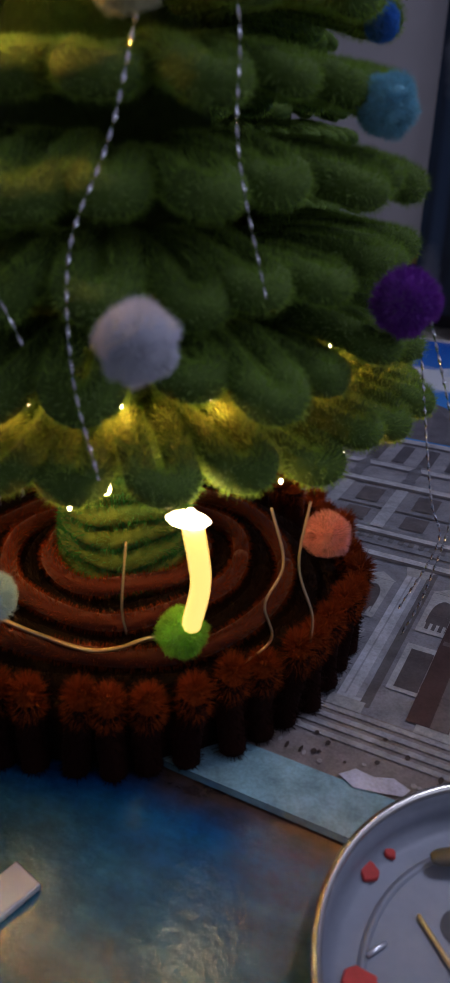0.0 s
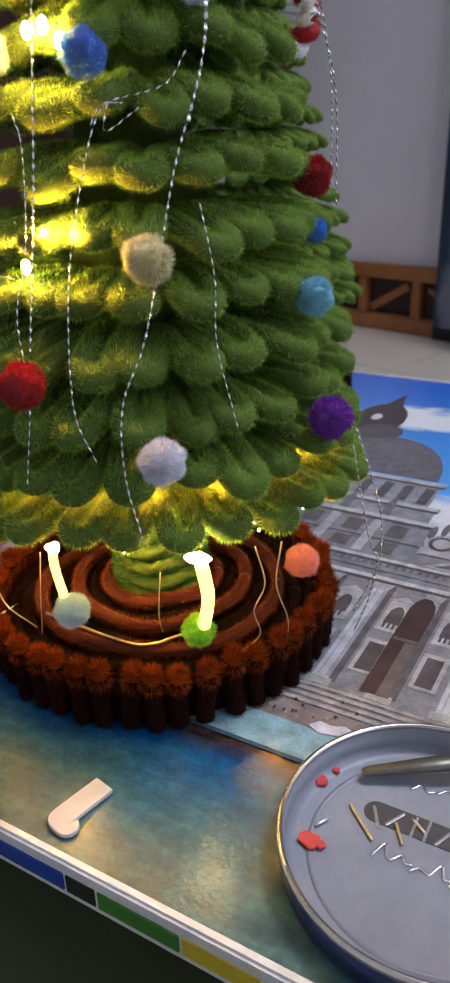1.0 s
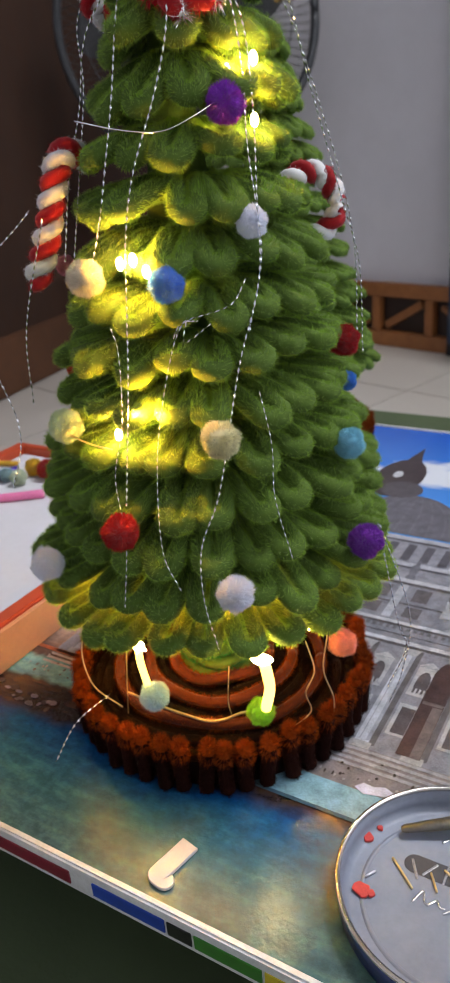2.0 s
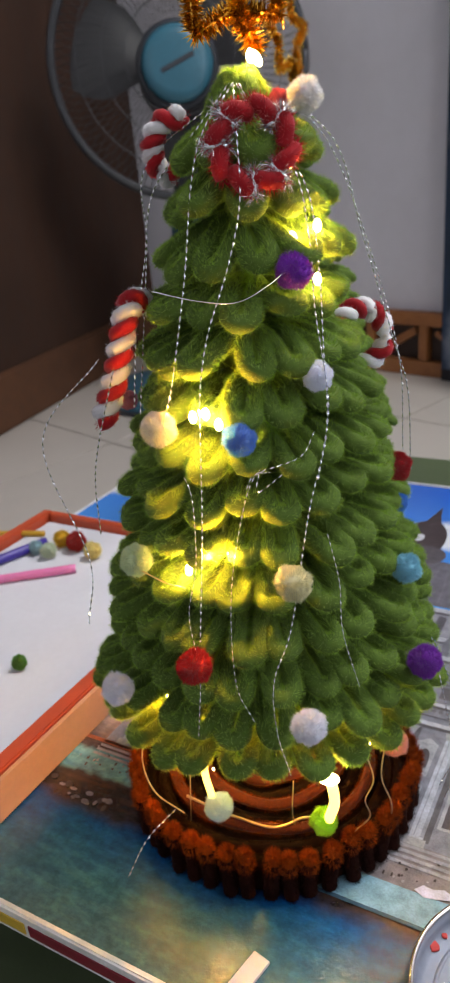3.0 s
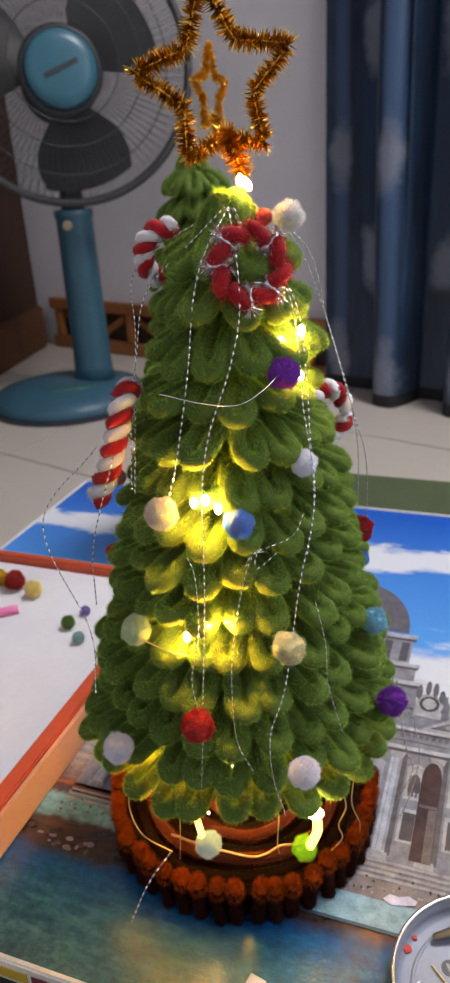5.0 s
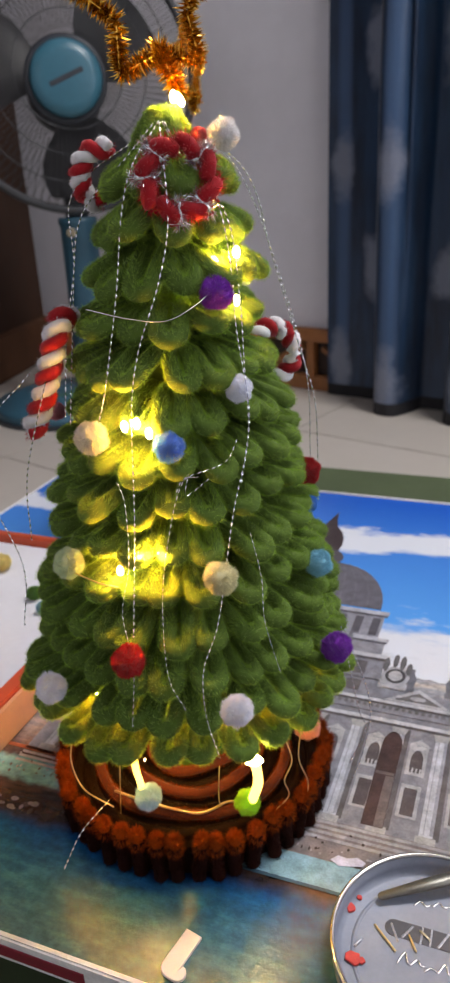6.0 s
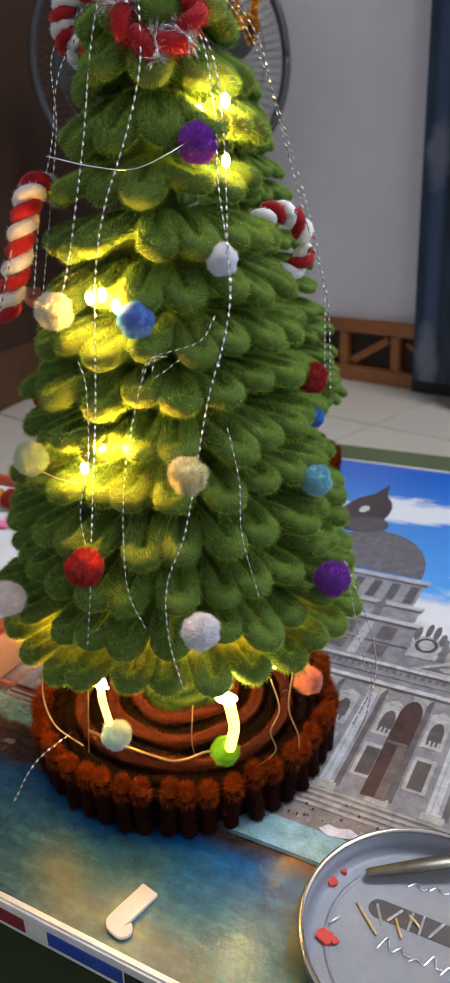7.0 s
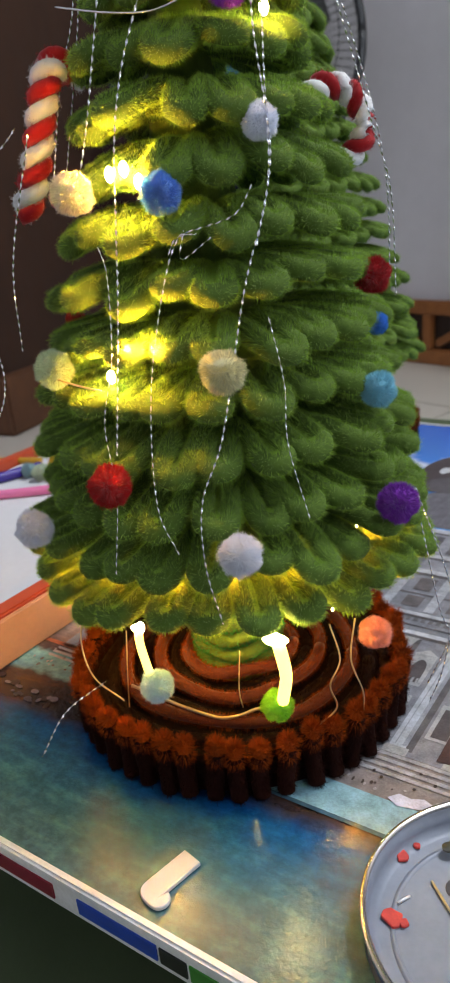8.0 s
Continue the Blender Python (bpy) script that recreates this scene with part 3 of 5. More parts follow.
thread([on_tree(-5, 0.249), on_tree(-23, 0.238), on_tree(-30, 0.226), on_tree(-31, 0.206), on_tree(-33, 0.190), on_tree(-35, 0.176), on_tree(-38, 0.166)])
thread([on_tree(-5, 0.249), on_tree(-1, 0.236), on_tree(-1, 0.221), on_tree(-8, 0.206), on_tree(-18, 0.189), on_tree(-21, 0.174), on_tree(-20, 0.156), on_tree(-19, 0.137), on_tree(-19, 0.105)])
thread([on_tree(-10, 0.249), on_tree(-59, 0.241), on_tree(269, 0.225), on_tree(270, 0.206), on_tree(-75, 0.188), on_tree(-62, 0.167)])
thread([on_tree(-2, 0.249), on_tree(16, 0.242), on_tree(32, 0.228), on_tree(35, 0.211), on_tree(32, 0.193), on_tree(32, 0.174), on_tree(28, 0.159), on_tree(18, 0.140), on_tree(9, 0.109), on_tree(3, 0.094), on_tree(3, 0.079), on_tree(6, 0.065)])
thread([on_tree(1, 0.249), on_tree(24, 0.240), on_tree(38, 0.224), on_tree(38, 0.203), on_tree(33, 0.181), on_tree(31, 0.166), on_tree(23, 0.149)])
thread([on_tree(2, 0.154), on_tree(1, 0.148), on_tree(10, 0.152)], wide=0.0002)
thread([on_tree(-27, 0.152), on_tree(-23, 0.145), on_tree(-21, 0.127), on_tree(-23, 0.112), on_tree(-19, 0.096), on_tree(-19, 0.076)], wide=0.0002)
thread([on_tree(24, 0.134), on_tree(26, 0.119), on_tree(25, 0.105), on_tree(28, 0.087)], wide=0.0002)
thread([on_tree(6, 0.153), on_tree(0, 0.152), on_tree(-5, 0.141), on_tree(-9, 0.119), on_tree(-8, 0.094), on_tree(-3, 0.082)], wide=0.0002)
thread([on_tree(-3, 0.149), on_tree(1, 0.153), on_tree(17, 0.156), on_tree(24, 0.162)], wide=0.0002)
thread([(-0.0170, 0.1800, 0.2500), (0.0030, 0.1900, 0.2340), (0.0110, 0.1950, 0.2080), (0.0200, 0.1950, 0.1760), (0.0250, 0.1950, 0.1570), (0.0260, 0.1950, 0.1290)])
thread([(-0.0170, 0.1800, 0.2500), (0.0020, 0.2000, 0.2340), (0.0160, 0.2050, 0.1970), (0.0240, 0.2050, 0.1640), (0.0250, 0.2050, 0.1330)])
thread([(-0.0230, 0.1800, 0.2490), (-0.0510, 0.1900, 0.2320), (-0.0540, 0.1900, 0.2090), (-0.0590, 0.1700, 0.1630)])
thread([(-0.0690, 0.1700, 0.1810), (-0.0890, 0.1650, 0.1580), (-0.0780, 0.1550, 0.1230), (-0.0770, 0.1400, 0.1090)])
thread([(-0.0640, 0.1650, 0.1790), (-0.0740, 0.1650, 0.1490), (-0.0760, 0.1650, 0.1260)])
thread([(0.0280, 0.1650, 0.0820), (0.0350, 0.1650, 0.0450), (0.0380, 0.1650, 0.0340), (0.0320, 0.1650, 0.0180)])
thread([(0.0280, 0.1600, 0.0840), (0.0380, 0.1600, 0.0510), (0.0360, 0.1600, 0.0280), (0.0320, 0.1600, 0.0150)])
thread([(-0.0590, 0.1400, 0.0360), (-0.0680, 0.1300, 0.0330), (-0.0750, 0.1250, 0.0220)])

# ---- table ----
table = thing("table", TABLE, "low table with a glossy printed city picture top", "table")
TA, TB = (-0.256, 0.344), (-0.092, 0.312)


def print_material():
    m, nt, b = nodes_of("printed_table_top")
    vec = coords(nt)
    sep = nt.nodes.new("ShaderNodeSeparateXYZ")
    nt.links.new(vec, sep.inputs[0])
    wob = noise_of(nt, 55, 4)
    y = add(nt, "ShaderNodeMath")
    y.operation = "MULTIPLY_ADD"
    nt.links.new(wob, y.inputs[0])
    y.inputs[1].default_value = 0.012
    nt.links.new(sep.outputs[1], y.inputs[2])
    mr = nt.nodes.new("ShaderNodeMapRange")
    mr.inputs[1].default_value, mr.inputs[2].default_value = -0.092 + 0.006, 0.312 + 0.006
    nt.links.new(y.outputs[0], mr.inputs[0])
    at = lambda v: (v + 0.092) / 0.404
    ground = ramp(nt, mr.outputs[0], (0.0, (0.06, 0.135, 0.15)), (at(-0.07), (0.032, 0.13, 0.19)), (at(-0.047), (0.003, 0.075, 0.26)), (at(-0.041), (0.045, 0.028, 0.024)),
                  (at(-0.029), (0.05, 0.03, 0.025)), (at(-0.026), (0.18, 0.42, 0.45)), (at(-0.016), (0.2, 0.45, 0.5)), (at(-0.013), (0.10, 0.055, 0.045)),
                  (at(0.0), (0.30, 0.22, 0.19)), (at(0.02), (0.36, 0.36, 0.38)), (at(0.1), (0.40, 0.41, 0.44)), (at(0.115), (0.55, 0.6, 0.68)), (at(0.14), (0.10, 0.36, 0.86)), (at(0.3), (0.015, 0.11, 0.55)))
    spots = ramp(nt, noise_of(nt, 240, 5, 0.7), (0.38, (0.55, 0.52, 0.5)), (0.62, (1.25, 1.25, 1.25)))
    fleck = mix_colour(nt, 0.6, ground, spots, "MULTIPLY")
    paint = ramp(nt, noise_of(nt, 60, 5, 0.65, stretch=(1, 3.5, 1)), (0.32, (0.55, 0.6, 0.7)), (0.5, (1, 1, 1)), (0.68, (1.9, 1.6, 1.25)))
    fleck = mix_colour(nt, 0.75, fleck, paint, "MULTIPLY")
    # clouds: one long band and heaps above the roofs
    cn = noise_of(nt, 16, 6, 0.6, stretch=(1, 2.2, 1))
    band = ramp(nt, mr.outputs[0], (at(0.10), (0.75, 0.75, 0.75)), (at(0.135), (0.68, 0.68, 0.68)), (at(0.17), (0.3, 0.3, 0.3)), (at(0.205), (0.36, 0.36, 0.36)), (at(0.232), (0.78, 0.78, 0.78)), (at(0.25), (0.72, 0.72, 0.72)), (at(0.266), (0.32, 0.32, 0.32)), (1.0, (0.15, 0.15, 0.15)))
    su = nt.nodes.new("ShaderNodeMath")
    su.operation = "ADD"
    nt.links.new(cn, su.inputs[0])
    nt.links.new(band, su.inputs[1])
    mr2 = nt.nodes.new("ShaderNodeMapRange")
    mr2.inputs[1].default_value, mr2.inputs[2].default_value = 1.08, 1.22
    nt.links.new(su.outputs[0], mr2.inputs[0])
    skyward = nt.nodes.new("ShaderNodeMath")
    skyward.operation = "GREATER_THAN"
    skyward.inputs[1].default_value = 0.098
    nt.links.new(y.outputs[0], skyward.inputs[0])
    mul = nt.nodes.new("ShaderNodeMath")
    mul.operation = "MULTIPLY"
    nt.links.new(mr2.outputs[0], mul.inputs[0])
    nt.links.new(skyward.outputs[0], mul.inputs[1])
    whole = mix_colour(nt, mul.outputs[0], mix_colour(nt, skyward.outputs[0], fleck, ground), (0.72, 0.76, 0.84))
    nt.links.new(whole, b.inputs["Base Color"])
    rr = nt.nodes.new("ShaderNodeMapRange")
    rr.inputs[3].default_value, rr.inputs[4].default_value = 0.13, 0.23
    nt.links.new(noise_of(nt, 90, 5, 0.7), rr.inputs[0])
    nt.links.new(rr.outputs[0], b.inputs["Roughness"])
    b.inputs["Specular IOR Level"].default_value = 0.85
    bump(nt, b, noise_of(nt, 420, 4), 0.5, 0.0004)
    return m


PRINT = print_material()
part("board", box_bm((TA[0] + 0.002, TB[0] + 0.002, -0.0095), (TA[1] - 0.002, TB[1] - 0.002, -0.001)), surface("board_edge", (0.5, 0.5, 0.5), 0.5), table)
part("printed_top", box_bm((TA[0] + 0.0025, TB[0] + 0.0025, -0.0009), (TA[1] - 0.0025, TB[1] - 0.0025, 0.0)), PRINT, table, "glossy printed picture of a domed church")
RIM = surface("worn_white_rim", (0.72, 0.72, 0.72), 0.35, 0.0, 0.18, 90, 0.0001, 600)
for lo, hi in (((TA[0], TB[0]), (TA[1], TB[0] + 0.0026)), ((TA[0], TB[1] - 0.0026), (TA[1], TB[1])), ((TA[0], TB[0] + 0.0027), (TA[0] + 0.0026, TB[1] - 0.0027)), ((TA[1] - 0.0026, TB[0] + 0.0027), (TA[1], TB[1] - 0.0027))):
    part("rim", box_bm((*lo, -0.0105), (*hi, 0.0009), 0.0007), RIM, table)
STRIPES = ((-0.256, -0.12, (0.55, 0.25, 0.03)), (-0.118, -0.052, (0.6, 0.4, 0.04)), (-0.05, -0.001, (0.22, 0.01, 0.03)), (0.008, 0.034, (0.015, 0.06, 0.4)), (0.035, 0.043, (0.01, 0.01, 0.012)),
           (0.044, 0.065, (0.05, 0.22, 0.03)), (0.066, 0.084, (0.65, 0.5, 0.03)), (0.085, 0.12, (0.7, 0.22, 0.02)), (0.121, 0.34, (0.4, 0.03, 0.03)))
for n, (a0, a1, c) in enumerate(STRIPES):
    part("edge_stripe", box_bm((a0, TB[0] - 0.0004, -0.0078), (a1, TB[0] + 0.0003, -0.0028)), surface("edge_print_" + "abcdefghi"[n], c, 0.4, scale=120), table)
LEG = surface("table_leg_metal", (0.4, 0.4, 0.42), 0.35, 0.8)
for a in (TA[0] + 0.12, TA[1] - 0.05):
    for b in (TB[0] + 0.05, TB[1] - 0.05):
        part("leg", lathe([(0, -0.0598), (0.009, -0.0598), (0.009, -0.0096), (0, -0.0096)], 16), LEG, table, m=pose(a, b, 0))


def flat_print(name, polys, colour, level, rough=0.3):
    """Flat printed shapes on the table top, a hair above the sheet."""
    material = surface("print_" + name + "_%.2f" % colour[0], colour, rough, 0, 0.42, 170)
    sheets = [polys] if len(polys) > 12 else [[poly] for poly in polys]
    for n, sheet in enumerate(sheets):
        height = level + 0.00001 * n
        bm = bmesh.new()
        for poly in sheet:
            bm.faces.new([bm.verts.new((x, y, height)) for x, y in poly])
        for f in bm.faces:
            f.normal_update()
            if f.normal.z < 0:
                f.normal_flip()
        ob = part(name, bm, material, table)
        if len(sheet) > 12:
            tagged(ob, kind="stuff")


def arc(cx, cy, rx, ry, a0, a1, n=18):
    return [(cx + rx * math.cos(radians(a0 + (a1 - a0) * k / n)), cy + ry * math.sin(radians(a0 + (a1 - a0) * k / n))) for k in range(n + 1)]


def rect(x0, y0, x1, y1):
    return [(x0, y0), (x1, y0), (x1, y1), (x0, y1)]



# the domed church of the printed picture
flat_print("dome", [arc(0.0165, 0.150, 0.0345, 0.0495, 0, 180)], (0.13, 0.125, 0.15), 0.00012)
for k in range(-3, 4):
    t = k / 4
    flat_print("dome_rib", [[(0.0165 + 0.0345 * t * math.cos(a) + d, 0.150 + 0.0485 * math.sin(a)) for a, d in [(radians(q), -0.0006) for q in range(2, 84, 9)] + [(radians(q), 0.0006) for q in range(83, 1, -9)]]], (0.155, 0.15, 0.175), 0.0002)
flat_print("lantern", [arc(-0.0036, 0.223, 0.0150, 0.0300, 0, 360), [(-0.013, 0.245), (-0.008, 0.25), (-0.0025, 0.275), (-0.0005, 0.262), (0.004, 0.244)]], (0.055, 0.04, 0.042), 0.00024)
flat_print("lantern_gap", [arc(-0.0054, 0.2266, 0.0030, 0.0052, 0, 360)], (0.55, 0.56, 0.6), 0.00034)
flat_print("lantern_gallery", [arc(0.004, 0.205, 0.0125, 0.012, 0, 360)], (0.09, 0.08, 0.09), 0.0003)
flat_print("drum", [rect(-0.022, 0.122, 0.0545, 0.1485), rect(-0.027, 0.107, 0.0590, 0.1215)], (0.258, 0.261, 0.301), 0.0001)
flat_print("drum_cornice", [rect(-0.024, 0.1445, 0.0565, 0.1485), rect(-0.029, 0.1185, 0.0605, 0.1215)], (0.396, 0.405, 0.456), 0.0002)
flat_print("drum_shadow", [rect(-0.024, 0.1425, 0.0560, 0.1444), rect(-0.029, 0.1165, 0.0600, 0.1184)] + [rect(-0.018 + 0.0095 * k, 0.1235, -0.0135 + 0.0095 * k, 0.1405) for k in range(8)], (0.0946, 0.09, 0.107), 0.00022)
flat_print("facade", [rect(-0.08, -0.008, 0.335, 0.0720), rect(-0.06, 0.0721, 0.062, 0.1065), rect(0.062, 0.0721, 0.335, 0.0800)], (0.215, 0.22, 0.255), 0.00008)
ARCHES, BAYS = (0.0760, 0.1290, -0.0110), [-0.071 + 0.0185 * k for k in range(22)]
# entablature: cornice, frieze and architrave with their shadow lines
flat_print("cornice", [rect(-0.08, 0.0690, 0.335, 0.0712), rect(-0.08, 0.0555, 0.335, 0.0580), rect(-0.062, 0.1035, 0.064, 0.1065)], (0.447, 0.459, 0.504), 0.0002)
flat_print("cornice_shadow", [rect(-0.08, 0.0672, 0.335, 0.0689), rect(-0.08, 0.0612, 0.335, 0.0618), rect(-0.08, 0.0536, 0.335, 0.0554), rect(-0.062, 0.1012, 0.062, 0.1034), rect(-0.062, 0.0845, 0.062, 0.0856)], (0.0989, 0.09, 0.097), 0.00026)
flat_print("dentils", [rect(-0.08 + 0.0030 * k, 0.0645, -0.0784 + 0.0030 * k, 0.0668) for k in range(100)], (0.146, 0.144, 0.155), 0.0003)
# pediment over the great door with its clock and statues
flat_print("pediment", [[(0.0665, 0.0714), (0.0975, 0.0714), (0.0820, 0.0830)]], (0.396, 0.405, 0.446), 0.00036)
flat_print("pediment_field", [[(0.0710, 0.0726), (0.0930, 0.0726), (0.0820, 0.0800)]], (0.138, 0.131, 0.136), 0.00042)
flat_print("pediment_relief", [arc(0.0820, 0.0755, 0.0038, 0.0017, 0, 360, 12)], (0.31, 0.315, 0.339), 0.00048)
flat_print("clock", [arc(0.0690, 0.0905, 0.0068, 0.0080, 0, 360, 24), rect(0.0625, 0.0802, 0.0755, 0.0850)], (0.361, 0.369, 0.407), 0.0005)
flat_print("clock_ring", [arc(0.0690, 0.0905, 0.0050, 0.0060, 0, 360, 24)], (0.086, 0.081, 0.0873), 0.00056)
flat_print("clock_face", [arc(0.0690, 0.0905, 0.0034, 0.0042, 0, 360, 20)], (0.387, 0.387, 0.407), 0.00062)
flat_print("clock_figures", [arc(0.0632, 0.0990, 0.0016, 0.0060, 0, 360, 10), arc(0.0675, 0.1030, 0.0014, 0.0062, 0, 360, 10), arc(0.0712, 0.1020, 0.0015, 0.0064, 0, 360, 10), arc(0.0748, 0.0975, 0.0016, 0.0052, 0, 360, 10)], (0.129, 0.126, 0.136), 0.00052)
for n, a in enumerate(BAYS):
    door = min(abs(a + 0.00925 - c) for c in ARCHES) < 0.008
    # pairs of columns: shadow behind, lit shaft, capital and foot
    flat_print("column_shadow", [rect(a + 0.0030, -0.006, a + 0.0052, 0.0530)], (0.112, 0.104, 0.112), 0.00030)
    flat_print("column", [rect(a - 0.0022, -0.006, a + 0.0030, 0.0500)], (0.43, 0.459, 0.529), 0.00032)
    flat_print("column_flute", [rect(a + 0.0016, -0.004, a + 0.0030, 0.0490), rect(a - 0.0008, -0.004, a - 0.0004, 0.0490)], (0.284, 0.297, 0.349), 0.00038)
    flat_print("capital", [[(a - 0.0022, 0.0490), (a + 0.0030, 0.0490), (a + 0.0042, 0.0534), (a - 0.0034, 0.0534)], rect(a - 0.0034, -0.0085, a + 0.0042, -0.0050)], (0.344, 0.347, 0.359), 0.00040)
    if not door:
        flat_print("window_surround", [rect(a + 0.0062, 0.0020, a + 0.0142, 0.0200), rect(a + 0.0062, 0.0255, a + 0.0142, 0.0440), [(a + 0.0056, 0.0442), (a + 0.0148, 0.0442), (a + 0.0102, 0.0480)]], (0.37, 0.378, 0.407), 0.00034)
        flat_print("window_panel", [rect(a + 0.0076, 0.0032, a + 0.0128, 0.0180), rect(a + 0.0076, 0.0272, a + 0.0128, 0.0340), arc(a + 0.0102, 0.0340, 0.0026, 0.0070, 0, 180, 10)], (0.0903, 0.0765, 0.0825), 0.00042)
        flat_print("balustrade", [rect(a + 0.0072 + 0.0016 * k, 0.0262, a + 0.0079 + 0.0016 * k, 0.0298) for k in range(4)], (0.387, 0.396, 0.417), 0.00048)
    if a < 0.05:
        flat_print("attic_window", [rect(a + 0.0065, 0.0882, a + 0.0138, 0.0990), rect(a + 0.0065, 0.0745, a + 0.0138, 0.0830)], (0.12, 0.108, 0.116), 0.00034)
        flat_print("attic_pilaster", [rect(a - 0.0018, 0.0722, a + 0.0022, 0.1010)], (0.361, 0.378, 0.427), 0.00034)
    y0 = 0.1066 if a < 0.055 else 0.0802
    if not 0.055 < a < 0.075:
        flat_print("roof_statue", [rect(a - 0.0022, y0, a + 0.0022, y0 + 0.0035), [(a - 0.0016, y0 + 0.0035), (a + 0.0016, y0 + 0.0035), (a + 0.0024, y0 + 0.0110), (a + 0.0008, y0 + 0.0150), (a + 0.0009, y0 + 0.0185), (a - 0.0008, y0 + 0.0188), (a - 0.0009, y0 + 0.0150), (a - 0.0024, y0 + 0.0120)]], (0.146, 0.149, 0.175), 0.0003)
for c in ARCHES:
    flat_print("doorway", [rect(c - 0.0046, -0.006, c + 0.0040, 0.0400), arc(c - 0.0003, 0.0400, 0.0043, 0.0100, 0, 180, 14)], (0.062, 0.036, 0.034), 0.00044)
    flat_print("door_leaf", [rect(c + 0.0002, -0.006, c + 0.0038, 0.0220), rect(c - 0.0040, 0.0225, c + 0.0036, 0.0242)], (0.138, 0.113, 0.112), 0.0005)
flat_print("steps", [rect(-0.08, -0.0100 - 0.0026 * k, 0.335, -0.0086 - 0.0026 * k) for k in range(4)], (0.31, 0.306, 0.33), 0.0003)
flat_print("plaza", [[(0.03, -0.037), (0.335, -0.037), (0.335, -0.0065), (0.0, -0.0065)]], (0.215, 0.189, 0.194), 0.00005)
crowd_rng = random.Random(4)
flat_print("crowd_dark", [arc(crowd_rng.uniform(-0.085, 0.2), crowd_rng.uniform(-0.0245, -0.012), crowd_rng.uniform(0.0003, 0.0006), crowd_rng.uniform(0.0004, 0.0011), 0, 360, 7) for k in range(110)], (0.05, 0.035, 0.03), 0.0004)
flat_print("crowd_pale", [arc(crowd_rng.uniform(-0.085, 0.2), crowd_rng.uniform(-0.0245, -0.012), crowd_rng.uniform(0.0003, 0.0006), crowd_rng.uniform(0.0003, 0.0008), 0, 360, 7) for k in range(70)], (0.344, 0.324, 0.339), 0.0004)
flat_print("quay", [[(0.026, -0.0385), (0.30, -0.0375), (0.30, -0.0262), (0.044, -0.0268)]], (0.22, 0.40, 0.50), 0.0003)
flat_print("quay_edge", [[(0.026, -0.0400), (0.30, -0.0390), (0.30, -0.0377), (0.026, -0.0387)]], (0.04, 0.09, 0.14), 0.00045)
flat_print("far_quay_figures", [arc(crowd_rng.uniform(-0.24, -0.055), crowd_rng.uniform(-0.0415, -0.033), crowd_rng.uniform(0.001, 0.0028), crowd_rng.uniform(0.0008, 0.0018), 0, 360, 9) for k in range(26)], (0.045, 0.028, 0.03), 0.0003)
flat_print("far_quay_cloth", [arc(crowd_rng.uniform(-0.10, -0.055), crowd_rng.uniform(-0.0425, -0.036), crowd_rng.uniform(0.0008, 0.002), crowd_rng.uniform(0.0006, 0.0014), 0, 360, 9) for k in range(14)], (0.24, 0.2, 0.24), 0.0004)
flat_print("pale_patch", [[(0.0645, -0.026), (0.068, -0.0278), (0.0725, -0.0268), (0.0765, -0.0255), (0.0772, -0.0235), (0.0738, -0.0222), (0.0705, -0.0236), (0.0668, -0.0233)]], (0.516, 0.522, 0.66), 0.0006)
flat_print("red_line", [rect(-0.25, -0.0105, -0.045, -0.0085)], (0.4, 0.1, 0.04), 0.0003)


# ---- setting ----
WALL = surface("grey_white_wall", (0.735, 0.73, 0.785), 0.8, 0, 0.05, 2.5, 0.0006, 90)
CEIL = surface("ceiling_paint", (0.7, 0.7, 0.7), 0.9, 0, 0.04, 2)
WOOD = surface("brown_wood", (0.040, 0.015, 0.006), 0.9, 0, 0.35, 6, 0.0006, 60, stretch=(1, 6, 0.5))
WOOD2 = surface("orange_brown_wood", (0.30, 0.115, 0.035), 0.45, 0, 0.3, 8, stretch=(1, 5, 1))
RAILWOOD = surface("red_brown_wood", (0.105, 0.042, 0.017), 0.8, 0, 0.3, 8, stretch=(1, 5, 1))
RECESS_SHADE = surface("recess_shade_wood", (0.03, 0.014, 0.009), 0.6, 0, 0.3, 8)
U0, U1, V0 = -1.95, 1.9, -1.65
CEILING = 2.2


def wall(name, lo, hi, holes=()):
    """A wall of blocks round its openings, in room axes. Each hole: along-range and height-range."""
    bm = bmesh.new()
    along = 0 if hi[0] - lo[0] > hi[1] - lo[1] else 1
    if not holes:
        box(bm, lo, hi)
    for h0, h1, z0, z1 in holes:
        for s0, s1, t0, t1 in ((lo[along], h0, lo[2], hi[2]), (h1, hi[along], lo[2], hi[2]), (h0, h1, lo[2], z0), (h0, h1, z1, hi[2])):
            p, q = list(lo), list(hi)
            p[along], q[along], p[2], q[2] = s0, s1, t0, t1
            box(bm, p, q)
    return thing(name, ROOM, "pale grey painted wall", "wall", kind="structure", data=mesh_from(name, bm, WALL))


